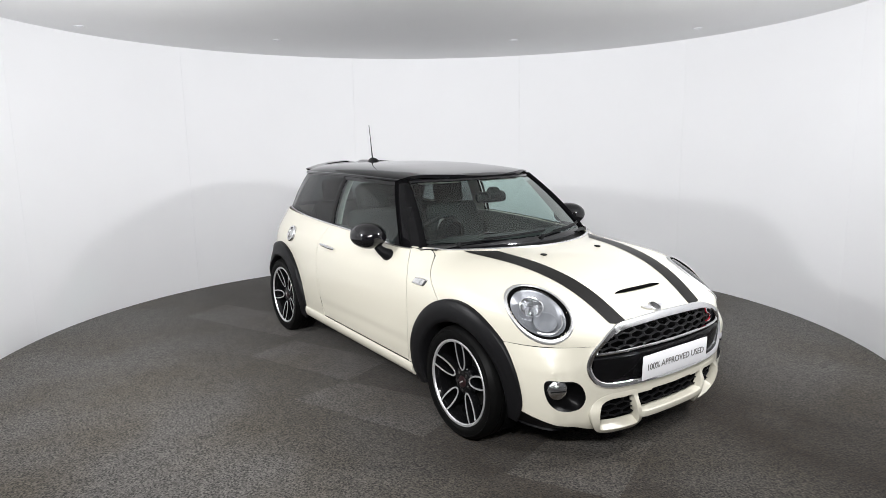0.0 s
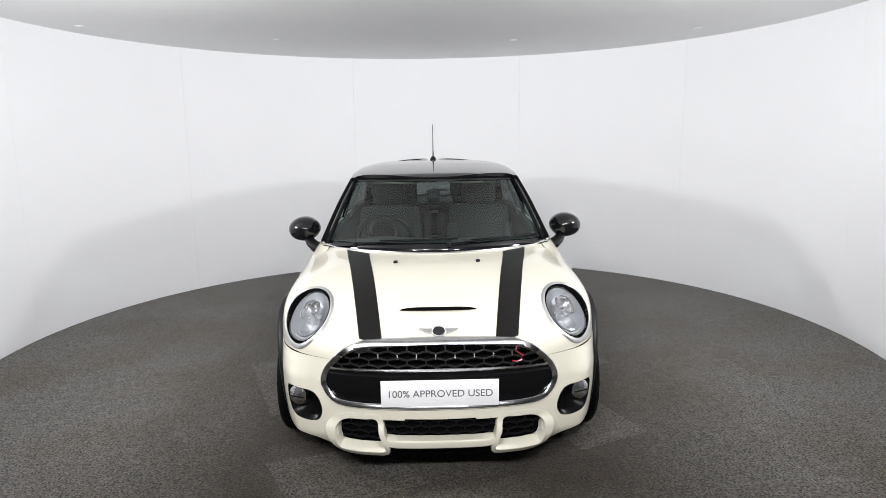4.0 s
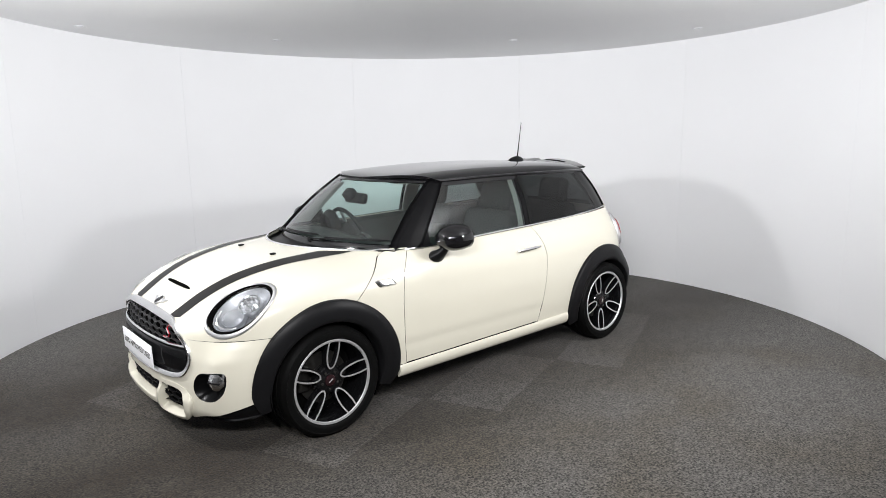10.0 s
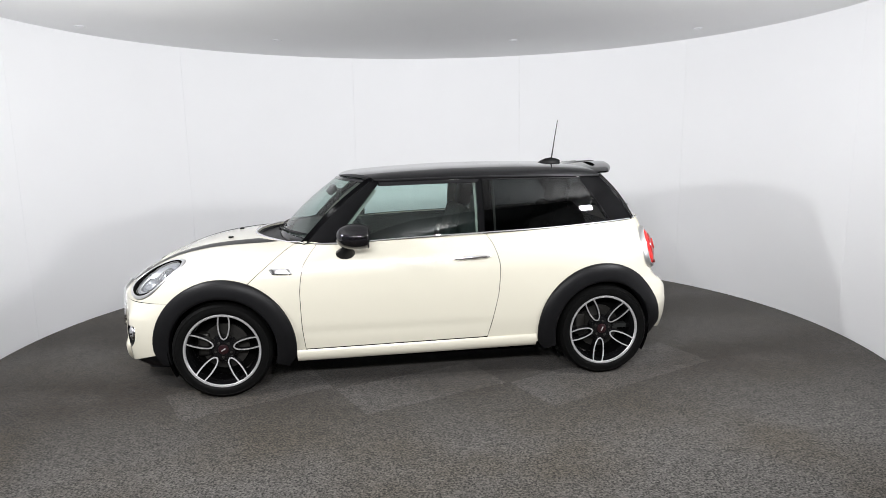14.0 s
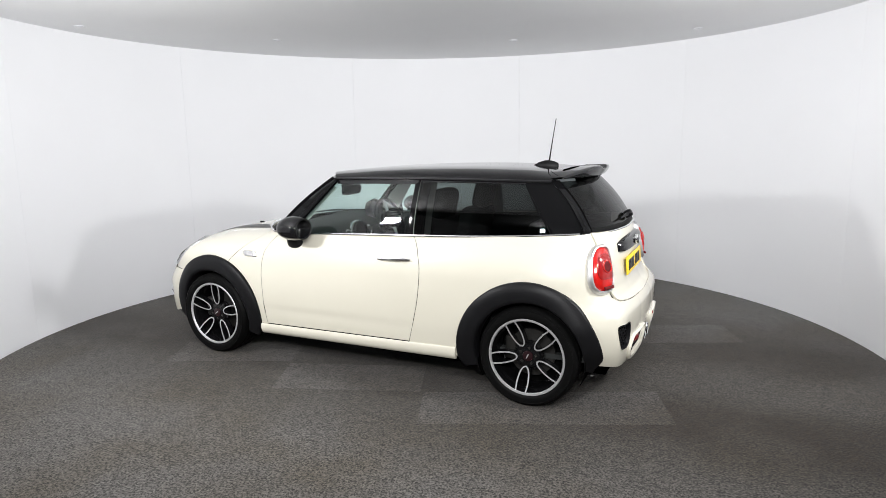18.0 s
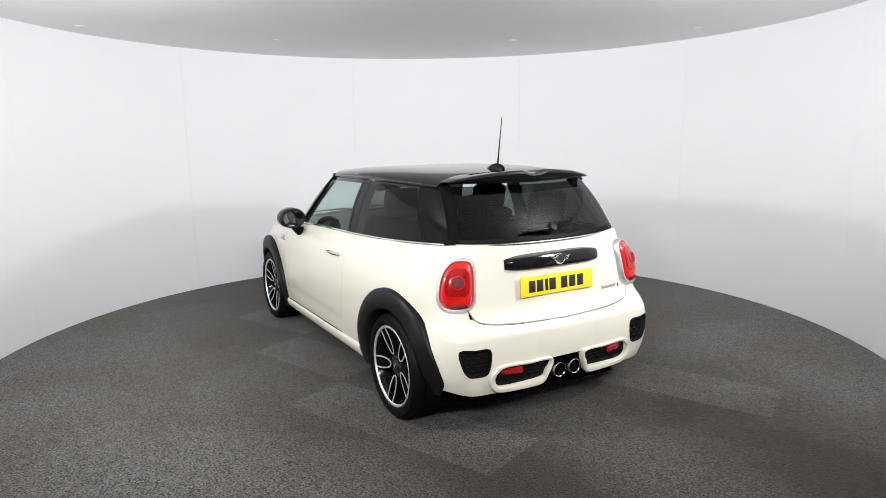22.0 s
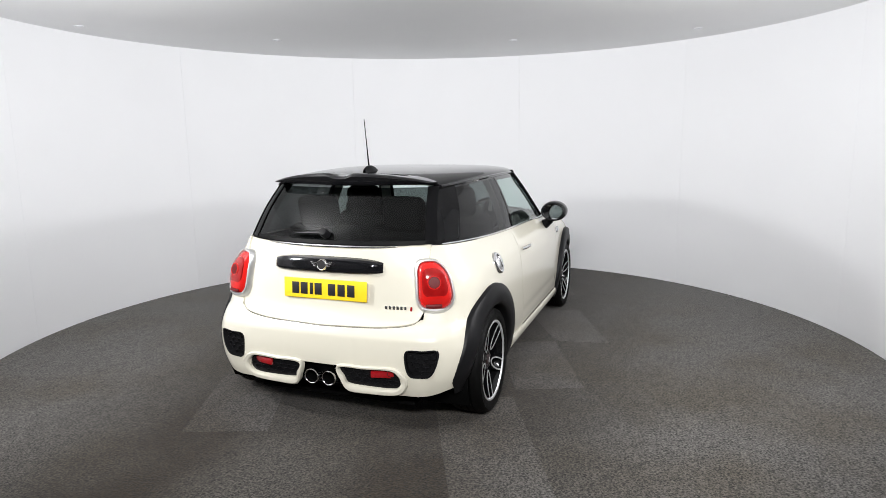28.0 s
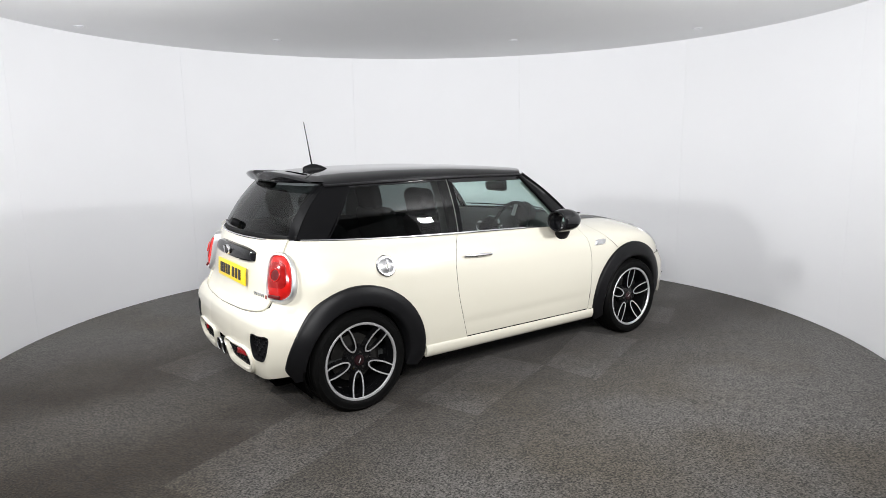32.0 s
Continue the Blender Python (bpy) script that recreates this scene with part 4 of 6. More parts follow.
def headlamps():
    h0, hx, hy = LAMP_LIE
    lie = Matrix(((1, 0, 0, 0), (0, 1, 0, 0), (hx, hy, 1, h0), (0, 0, 0, 1)))
    for k in (1, -1):
        flip = Matrix.Diagonal((1, k, 1, 1))

        def put(bm):
            bm.transform(flip)
            if k < 0:
                bmesh.ops.reverse_faces(bm, faces=bm.faces)
            return bm

        m = LAMP_FRAME @ lie @ Matrix.Diagonal((LAMP_W, LAMP_H, 1.0, 1))
        t = np.linspace(0, 2 * np.pi, 72, endpoint=False)
        wave = np.convolve(np.concatenate([LAMP_WAVE[-3:], LAMP_WAVE, LAMP_WAVE[:3]]), np.full(7, 1 / 7), 'valid')

        def hoop(prof):
            rows = [[tuple(m @ Vector((r * math.cos(a), r * math.sin(a), h + w * v))) for a, v in zip(t, wave)] for r, h, w in prof]
            bm = grid(np.array(rows), close_v=True)
            bmesh.ops.recalc_face_normals(bm, faces=bm.faces)
            return put(bm)

        lamp = part("headlight", hoop(((0.1525, -0.014, 1), (0.152, 0.004, 1), (0.149, 0.008, 1), (0.144, 0.011, 0.95), (0.138, 0.012, 0.8), (0.1362, 0.010, 0.7), (0.1358, 0.004, 0.6), (0.1358, -0.02, 0))), SATIN, CAR, "round headlight in a satin chrome ring")
        part("bezel", hoop(((0.1354, -0.010, 0.3), (0.1352, 0.0115, 0.72), (0.1300, 0.0120, 0.6), (0.1250, 0.006, 0.3), (0.1205, -0.0045, 0))), BLACKHOLE, lamp, "black inner rim")
        part("bowl", put(lathe([(0, -0.060), (0.05, -0.058), (0.09, -0.042), (0.115, -0.012), (0.1220, -0.0075)], 48, m)), LAMPGREY, lamp, "pale grey lamp bowl")
        up = m @ pose(0.0, 0.034, 0) @ Matrix.Diagonal((1.02, 0.72, 1.0, 1))
        part("projector_ring", put(lathe([(0.064, -0.05), (0.066, -0.008), (0.063, -0.001), (0.058, -0.004), (0.055, -0.02)], 40, up)), CHROME, lamp, "chrome projector ring")
        part("projector", put(lathe([(0, 0.000), (0.02, -0.003), (0.040, -0.010), (0.056, -0.022)], 32, up)), LENS, lamp)
        part("projector_bowl", put(lathe([(0, -0.05), (0.03, -0.045), (0.045, -0.03), (0.056, -0.012)], 32, up)), SILVERLAMP, lamp, "silver projector bowl")
        part("bulb", put(lathe([(0, -0.012), (0.008, -0.014), (0.011, -0.022), (0.011, -0.05)], 14, up)), SMOKED, lamp)
        low = m @ pose(0.006, -0.046, -0.006) @ Matrix.Diagonal((1.0, 0.70, 1.0, 1))
        part("high_beam_bowl", put(lathe([(0, -0.05), (0.03, -0.045), (0.052, -0.024), (0.060, -0.006), (0.063, -0.006), (0.064, -0.04)], 36, low)), LAMPGREY, lamp, "pale high beam bowl")
        a = np.linspace(radians(215), radians(325), 20)
        part("running_light", put(tube([m @ Vector((0.106 * math.cos(q), 0.106 * math.sin(q), -0.010)) for q in a], 0.0055, 8)), SATIN, lamp, "pale running light bar")
        part("cover", put(lathe([(0, 0.024), (0.05, 0.0225), (0.09, 0.0185), (0.116, 0.012), (0.1265, 0.005)], 48, m)), LENS, lamp, "clear lamp cover").visible_shadow = False


def cladding():
    """Black wheel-arch flares with the well behind them."""
    for hx, a0, a1, table in ((HUBF, -15, 198, FLARE_F), (HUBR, -16, 191, FLARE_R)):
        deg = lin(a0, a1, 70)
        a = np.radians(deg)[:, None]
        prof = ((1.0, -0.004), (0.99, 0.016), (0.94, 0.023), (0.53, 0.027), (0.20, 0.027), (0.057, 0.022), (0.0, 0.010), (0.008, -0.08))
        r = 0.335 + (curve(table, deg)[:, None] - 0.335) * np.array([p[0] for p in prof])[None, :]
        o = np.array([p[1] for p in prof])[None, :] + 0 * r
        o[:, -1] = 0.005 - 0.085 * np.clip(np.minimum(deg - a0, a1 - deg) / 12, 0, 1)
        x, z = hx + r * np.cos(a), HUBZ + r * np.sin(a)
        base = side_x(x, np.clip(z, 0.12, 0.8))
        to_end = deg if hx > 0 else 180 - deg
        flush = curve(((-40, 0.1), (-5, 0.12), (28, 0.55), (55, 1.0), (150, 1.0), (188, 0.5), (210, 0.3)), to_end)[:, None]
        P = np.stack([x, base[..., 1] + np.where(o > 0, o * flush + 0.003, o), z], -1)
        both("wheel_arch_flare", P, BLACKTRIM, CAR, "black plastic wheel-arch flare", 0.0, None, 50)
        a = np.radians(lin(-30, 210, 40))[:, None]
        y = lin(0.79, 0.50, 4)[None, :]
        W = np.stack(np.broadcast_arrays(hx + 0.345 * np.cos(a), y, HUBZ + 0.345 * np.sin(a)), -1)
        both("wheel_well", W, BLACKHOLE, CAR)
        W2 = np.stack(np.broadcast_arrays(hx + lin(0.345, 0.0, 3)[None, :] * np.cos(a), np.array(0.50), HUBZ + lin(0.345, 0.0, 3)[None, :] * np.sin(a)), -1)
        both("wheel_well_back", W2, BLACKHOLE, CAR)
    # dark pan that closes the underside
    pan = box(3.44, 1.0, 0.02, pose(0.07, 0, 0.155))
    part("floor_pan", pan, BLACKHOLE, CAR)
    part("floor_pan_middle", box(1.62, 1.38, 0.05, pose(0.0, 0, 0.190)), BLACKHOLE, CAR)


def rear_end():
    # hatch
    HB = ((0.0, 0.600), (0.31, 0.607), (0.45, 0.617), (0.524, 0.630), (0.556, 0.650), (0.578, 0.70))
    z = lin(0.0, 1, 40)[None, :]
    y = lin(0, 1, 40)[:, None]
    wid = 0.576 + 0 * z
    bot = curve(HB, y * 0.576) + 0.001
    zz = bot + (1.028 + 0.010 * y ** 2 - bot) * z
    P = rear_x(y * wid, zz)
    bm = join(grid(P), grid(P, mirror=True))
    bmesh.ops.remove_doubles(bm, verts=bm.verts, dist=0.0008)
    rim(bm, 0.012)
    hatch = part("tailgate", bm, PAINT, CAR, "cream-white tailgate")
    # bumper
    s0 = float(arc_at_x(-1.50))
    s, t = lin(s0 - 0.12, ARC[-1], 84)[:, None], lin(0, 1, 50)[None, :]
    yy = np.interp(s, ARC, PLAN[:, 1])
    top = np.minimum(curve(HB, yy), 0.655) - 0.0005
    low = 0.245 + 0.05 * np.clip((yy - 0.58) / 0.2, 0, 1) ** 1.5
    zz = low + (top - low) * t
    P = skin(s + 0 * zz, zz)
    c = centres(P)
    vent = [(0.682, 0.512), (0.60, 0.512), (0.514, 0.506), (0.507, 0.43), (0.528, 0.366), (0.59, 0.360), (0.640, 0.370), (0.674, 0.43)]
    low_hole = [(0.470, 0.370), (0.425, 0.400), (0.095, 0.392), (0.0, 0.392), (0.0, 0.2), (0.44, 0.2), (0.48, 0.30)]
    keep = ~inside(rounded(vent, 3), c[..., 1], c[..., 2]) & ~inside(low_hole, c[..., 1], c[..., 2])
    P = snapped(P, keep, [rounded(vent, 3), low_hole], rear_x)
    P, keep = cut_arch(P, keep, HUBR)
    bm = join(grid(P, keep=keep), grid(P, keep=keep, mirror=True))
    bmesh.ops.remove_doubles(bm, verts=bm.verts, dist=0.0008)
    rim(bm, 0.012)
    bum = part("rear_bumper", bm, PAINT, CAR, "cream-white rear bumper")
    rows = [rear_x(lin(-0.72, 0.72, 40), np.full(40, z), np.full(40, -0.07)) for z in lin(0.2, 0.52, 8)]
    part("bumper_cavity", grid(np.array(rows)), BLACKHOLE, bum)
    # lower white loops round the diffuser vents
    for k in (1, -1):
        out = [(0.115, 0.398), (0.27, 0.404), (0.43, 0.410), (0.492, 0.385), (0.520, 0.335), (0.495, 0.275), (0.43, 0.246), (0.28, 0.240), (0.17, 0.244), (0.13, 0.30)]
        inn = [(0.128, 0.384), (0.27, 0.388), (0.42, 0.391), (0.464, 0.368), (0.482, 0.333), (0.464, 0.296), (0.42, 0.279), (0.28, 0.280), (0.172, 0.288), (0.15, 0.325)]
        out, inn = rounded(out, 5), rounded(inn, 5)
        A, B = np.array(out), np.array(inn)
        rows = []
        for t, o in ((0, -0.02), (0, 0.010), (0.25, 0.018), (0.75, 0.016), (1.0, 0.008), (1.0, -0.012)):
            Q = A * (1 - t) + B * t
            rows.append(rear_x(Q[:, 0], Q[:, 1], np.full(len(Q), o)))
        part("diffuser_frame", grid(np.array(rows), close_v=True, mirror=k < 0), PAINT, bum, "cream-white frame of a lower vent")
        for nm, poly, yy0, yy1, za, zb in (("vent_mesh", inn, 0.12, 0.48, 0.27, 0.40), ("side_vent_mesh", vent, 0.50, 0.69, 0.355, 0.51)):
            hexes = [(y * k, z) for y, z in shrink(poly, 0.016)]
            hex_mesh(nm, bum, hexes, za, zb, -0.001 if nm == "vent_mesh" else -0.018, 0.05, 0.032, BLACKTRIM, rear_x, min(yy0 * k, yy1 * k), max(yy0 * k, yy1 * k))
            Q = np.array(poly)
            deep = -0.009 if nm == "vent_mesh" else -0.026
            rows = [rear_x(Q[:, 0], Q[:, 1], np.full(len(Q), deep)), rear_x(Q[:, 0] * 0.02 + Q[:, 0].mean() * 0.98, Q[:, 1] * 0.02 + Q[:, 1].mean() * 0.98, np.full(len(Q), deep))]
            part("vent_backing", grid(np.array(rows), close_v=True, mirror=k < 0), BLACKTRIM, bum)
        # inset lip round the side vents
        V = rounded(vent, 4)
        Vi = shrink(V, 0.008)
        A, B = np.array(V), np.array(Vi)
        rows = [rear_x(A[:, 0] , A[:, 1], np.full(len(A), 0.002)), rear_x(B[:, 0], B[:, 1], np.full(len(A), 0.001)), rear_x(B[:, 0], B[:, 1], np.full(len(A), -0.03))]
        part("vent_lip", grid(np.array(rows), close_v=True, mirror=k < 0), BLACKTRIM, bum)
        p = rear_x(np.array(0.375), np.array(0.362), np.array(-0.006))
        m = Matrix.Translation((p[0], p[1] * k, p[2])) @ pose(0, 0, 0, 0, 0, -14 * k)
        part("fog_reflector", box(0.02, 0.13, 0.040, m, 0.008), REDDARK, bum, "dark red rear reflector")
        m = Matrix.Translation((-1.812, 0.054 * k, 0.310)) @ pose(0, 0, 0, 0, -90, 0)
        pipe = part("tailpipe", lathe([(0.036, -0.16), (0.036, -0.012), (0.037, 0.0), (0.040, 0.003), (0.043, -0.001), (0.044, -0.012), (0.044, -0.18)], 32, m), CHROME, bum, "round chrome tailpipe")
        part("pipe_bore", lathe([(0, -0.08), (0.0352, -0.08), (0.0355, -0.004)], 32, m), BLACKHOLE, pipe)
        # tail lamp
        s_c = float(np.interp(-0.632, -PLAN[420:, 1], ARC[420:]))
        ang = np.linspace(0, 2 * np.pi, 56, endpoint=False)
        ca, sa = np.cos(ang), np.sin(ang)
        e = 2 / 3.0
        ux, uz = np.sign(ca) * np.abs(ca) ** e, np.sign(sa) * np.abs(sa) ** e
        ux = ux * (1 + 0.10 * -uz)
        lamp_rows = []
        for f, o in ((0.0, 0.056), (0.25, 0.055), (0.5, 0.051), (0.75, 0.043), (0.92, 0.033), (1.0, 0.020), (1.0, -0.01)):
            lamp_rows.append(skin(s_c + 0.088 * f * ux, 0.828 + 0.121 * f * uz, np.full(56, o)))
        lamp = part("tail_light", grid(np.array(lamp_rows), close_v=True, mirror=k < 0), REDLENS, CAR, "red rounded tail light in a chrome ring")
        ring = []
        for f, o in ((0.98, 0.0), (0.98, 0.026), (1.02, 0.033), (1.10, 0.032), (1.20, 0.018), (1.235, 0.003), (1.235, -0.012)):
            fx, fz = 0.088 + 0.090 * (f - 1), 0.121 + 0.090 * (f - 1)
            ring.append(skin(s_c + fx * ux, 0.828 + fz * uz, np.full(56, o)))
        part("lamp_ring", grid(np.array(ring), close_v=True, mirror=k < 0), SATIN, lamp, "chrome tail light ring")
        panel = []
        for f, o in ((0.0, 0.0590), (0.40, 0.0565), (0.62, 0.0525), (0.70, 0.0495), (0.72, 0.0440)):
            panel.append(skin(s_c + 0.088 * f * ux, 0.840 + 0.104 * f * uz, np.full(56, o)))
        part("lamp_panel", grid(np.array(panel), close_v=True, mirror=k < 0), REDMID, lamp, "deep red inner panel")
        p = skin(np.array(s_c), np.array(0.842), np.array(0.054))
        nrm = Vector(tuple(p - skin(np.array(s_c), np.array(0.842))))
        nrm = Vector((nrm.x, nrm.y * k, nrm.z)).normalized()
        m = Matrix.Translation((p[0], p[1] * k, p[2])) @ nrm.to_track_quat("Z", "Y").to_matrix().to_4x4()
        part("lamp_disc", lathe([(0, 0.0070), (0.018, 0.0066), (0.029, 0.0060), (0.031, 0.004), (0.032, -0.008)], 32, m), REDDEEP, lamp, "darker red round lamp")
        part("disc_ring", lathe([(0.031, 0.004), (0.032, 0.0075), (0.036, 0.0075), (0.038, 0.003), (0.038, -0.008)], 32, m), REDLENS, lamp)
        p = skin(np.array(s_c + 0.005), np.array(0.722), np.array(0.041))
        part("reverse_lamp", box(0.085, 0.018, 0.012, Matrix.Translation((p[0], p[1] * k, p[2])) @ nrm.to_track_quat("Z", "Y").to_matrix().to_4x4(), 0.004), REDDEEP, lamp, "dark red reflector strip")
    # boot handle bar, plate, lettering shapes
    rows = []
    u = lin(-1, 1, 41)
    for dz, o in ((-0.034, -0.004), (-0.032, 0.026), (-0.02, 0.034), (0.012, 0.036), (0.028, 0.026), (0.036, 0.004)):
        y = u * 0.34
        zz = 0.923 + 1.2 * dz * (1 - 0.25 * u ** 4) + 0.004 * (1 - u ** 2) - (0.010 if dz > 0 else -0.0) * np.abs(u) ** 6
        oo = o * np.clip((1 - np.abs(u) ** 14), 0, 1)
        rows.append(rear_x(y, zz, oo + 1e-4))
    bar = part("tailgate_handle", grid(np.array(rows)), BLACKGLOSS, hatch, "gloss-black tailgate handle bar")
    m = Matrix.Translation((-1.734, 0, 0.930)) @ pose(0, 0, 0, 0, -84, 0)
    part("emblem_disc", lathe([(0, 0.008), (0.024, 0.007), (0.029, 0.002), (0.029, -0.012)], 32, m), INK, bar)
    part("emblem_ring", lathe([(0.024, 0.008), (0.027, 0.010), (0.031, 0.004), (0.031, -0.012)], 32, m), CHROME, bar, "chrome emblem ring")
    for k in (1, -1):
        for j, (zz, l) in enumerate(((0.942, 0.036), (0.933, 0.03), (0.924, 0.022))):
            part("emblem_wing", box(0.006, l, 0.006, pose(-1.737, (0.031 + l / 2) * k, zz, 10 * k), 0.0015), CHROME, bar, "chrome emblem wing")
    plate = part("number_plate", box(0.008, 0.522, 0.112, pose(-1.716, 0, 0.789, 0, 4, 0), 0.003), YELLOW, hatch, "yellow rear number plate")
    for y, w in ((0.185, 0.045), (0.130, 0.045), (0.083, 0.020), (0.040, 0.045), (-0.045, 0.045), (-0.105, 0.045), (-0.165, 0.045)):
        part("plate_bar", box(0.003, w, 0.066, pose(-1.7215, y, 0.789, 0, 4, 0), 0.001), INK, plate)
    for j, w in enumerate((0.020, 0.018, 0.018, 0.018, 0.018, 0.016)):
        p = rear_x(np.array(-(0.365 + j * 0.0215)), np.array(0.708), np.array(0.002))
        part("badge_bar", box(0.004, w * 0.8, 0.020, Matrix.Translation(tuple(p)) @ pose(0, 0, 0, 0, 0, 6), 0.002), CHROME, hatch, "chrome model badge")
    p = rear_x(np.array(-0.505), np.array(0.705), np.array(0.003))
    part("badge_bar", box(0.004, 0.012, 0.024, Matrix.Translation(tuple(p)) @ pose(0, 0, 0, 8, 0, 10), 0.002), REDDARK, hatch, "red badge edge")
    # black apron under the rear bumper
    s, t = lin(s0 + 0.16, ARC[-1], 40)[:, None], lin(0, 1, 4)[None, :]
    both("rear_apron", skin(s + 0 * t, 0.262 - 0.055 * t + 0 * s, -0.03 - 0.05 * t + 0 * s), BLACKTRIM, bum)


# ---- greenhouse ----
def screen(u, v, off=0.0):
    """The windscreen: u across (-1 to 1), v from its base (0) to the roof (1)."""
    u, v = np.broadcast_arrays(np.asarray(u, float), np.asarray(v, float))
    a = np.abs(u)
    b = np.stack([0.940 - 0.240 * a ** 2.2, 0.705 * u, 0.955 - 0.007 * a ** 2], -1)
    t = np.stack([0.500 - 0.235 * a ** 2.2, 0.552 * u, 1.345 - 0.012 * a ** 2], -1)
    p = b * (1 - v[..., None]) + t * v[..., None]
    bul = 0.020 * np.sin(np.pi * np.clip(v, 0, 1)) + off
    return p + np.stack([0.66 * bul, 0 * bul, 0.75 * bul], -1)


def back_screen(u, v, off=0.0):
    u, v = np.broadcast_arrays(np.asarray(u, float), np.asarray(v, float))
    a = np.abs(u)
    b = np.stack([-1.668 + 0.150 * a ** 2.4, 0.600 * u, 1.036 + 0.002 * a ** 2], -1)
    t = np.stack([-1.440 + 0.145 * a ** 2.4, 0.530 * u, 1.335 + 0.0 * a], -1)
    p = b * (1 - v[..., None]) + t * v[..., None]
    bul = 0.018 * np.sin(np.pi * np.clip(v, 0, 1)) + off
    return p + np.stack([-0.82 * bul, 0 * bul, 0.57 * bul], -1)


RIDGE = ((0.52, 1.343), (0.47, 1.358), (0.40, 1.369), (0.29, 1.379), (0.0, 1.397), (-0.35, 1.410), (-0.69, 1.413), (-1.04, 1.406), (-1.22, 1.394), (-1.36, 1.368), (-1.45, 1.345))


def roof_skin(u, v, off=0.0):
    u, v = np.broadcast_arrays(np.asarray(u, float), np.asarray(v, float))
    a = np.abs(u)
    xf, xr = 0.500 - 0.235 * a ** 2.2, -1.400 + 0.10 * a ** 2.4
    x = xf * (1 - v) + xr * v
    edge = curve(EAVE, x)
    w = curve(EAVEW, x)
    top = curve(RIDGE, x)
    top = np.maximum(top, edge)
    z = edge + (top - edge) * (1 - a ** 4.5) ** 0.52
    return np.stack([x, u * w, z + off], -1)


def greenhouse():
    n = 33
    U = np.sign(lin(-1, 1, 45)) * np.abs(np.sin(lin(-1, 1, 45) * np.pi / 2))
    roof = part("roof", grid(roof_skin(U[:, None], lin(0, 1, 50)[None, :], 0.004), thick=0.02), BLACKGLOSS, CAR, "gloss-black roof")
    part("headlining", grid(roof_skin(U[:, None] * 0.97, lin(0.03, 0.98, 30)[None, :], -0.03)), HEADLINER, roof)
    # gutter line
    for k in (1, -1):
        x = lin(0.27, -1.30, 50)
        pts = [(a, (b + 0.006) * k, c - 0.002) for a, b, c in zip(x, curve(EAVEW, x), curve(EAVE, x))]
        part("roof_rail", tube(pts, 0.010, 8), BLACKGLOSS, roof)
    # windscreen with its black border
    u, v = lin(-1, 1, 41)[:, None], lin(0, 1, 24)[None, :]
    ws = part("windscreen", grid(screen(u * 0.955, 0.050 + 0.905 * v, 0.003)), GLASS, CAR, "green-tinted windscreen")
    rows = [screen(u[:, 0], 0 * u[:, 0] + t, o) for t, o in ((-0.02, -0.01), (0.0, 0.0), (0.035, 0.002), (0.058, 0.001))]
    part("screen_border", grid(np.array(rows), thick=0.006), BLACKGLOSS, ws, "black windscreen border")
    rows = [screen(u[:, 0] * 0.96, 0 * u[:, 0] + t, o) for t, o in ((0.945, 0.001), (0.97, 0.002), (1.0, 0.0))]
    part("screen_border", grid(np.array(rows), thick=0.006), BLACKGLOSS, ws)
    # A pillars between screen and door glass
    for k in (1, -1):
        vv = lin(-0.02, 0.985, 24)
        e0, e1 = screen(np.full(24, 0.950), vv, 0.003), screen(np.full(24, 0.995), vv, 0.006)
        zb = curve(((0, 0.955), (1, 1.325)), vv)
        xb = curve(((0, 0.535), (0.45, 0.395), (0.8, 0.285), (1, 0.225)), vv)
        e3 = side_glass(xb, zb, 0.002)
        xm = e1[:, 0] * 0.45 + xb * 0.55
        e2 = (e1 + e3) / 2 + np.array([0.001, 0.003, 0.001])
        P = np.stack([e0, e1, (e1 * 0.6 + e3 * 0.4) + np.array([0.001, 0.003, 0.001]), e2, (e1 * 0.2 + e3 * 0.8) + np.array([0.0, 0.002, 0.0]), e3], 1)
        part("windscreen_pillar", grid(P, thick=0.02, mirror=k < 0), PILLAR, CAR, "gloss-black windscreen pillar")
        part("pillar_trim", grid(np.stack([e1, e2, e3], 1)[2:21] - np.array([0.026, 0.022, 0.0]), mirror=k < 0), HEADLINER, CAR, "pale inner pillar trim")
        # belt line chrome
        x = lin(0.66, -1.50, 70)
        b = side_glass(x, curve(BELT, x))
        part("belt_trim", tube([(p[0], (p[1] + 0.010) * k, p[2] - 0.001) for p in b], 0.0055, 6, flat=1.2), CHROME, CAR, "chrome waistline strip")
        # door glass
        z = lin(0, 1, 18)[None, :]
        uu = lin(0, 1, 24)[:, None]
        zz = 0.955 + 0.365 * z
        for _ in range(3):
            xf = curve(((0.94, 0.545), (1.12, 0.400), (1.255, 0.285), (1.325, 0.225)), zz)
            x = xf * (1 - uu) + (-0.432) * uu
            zz = curve(BELT, x) + (curve(EAVE, x) - 0.022 - curve(BELT, x)) * z
        dg = part("door_glass", grid(side_glass(x, zz, -0.001), mirror=k < 0), GLASS, CAR, "green-tinted door window")
        zs = lin(0.955, 1.06, 8)
        xs = curve(((0.94, 0.545), (1.12, 0.400), (1.255, 0.285)), zs)
        part("mirror_sail", grid(np.stack([side_glass(xs + 0.004, zs, 0.004), side_glass(xs - 0.075 * (1.06 - zs) / 0.105, zs, 0.004)], 1), mirror=k < 0), BLACKTRIM, dg, "black corner panel")
        # black frame round it
        rows = [side_glass(x[:, -1], zz[:, -1] + d, o) for d, o in ((-0.014, -0.006), (-0.012, 0.003), (0.0, 0.004), (0.020, 0.004))]
        part("window_frame", grid(np.array(rows), mirror=k < 0), BLACKGLOSS, dg, "black window frame")
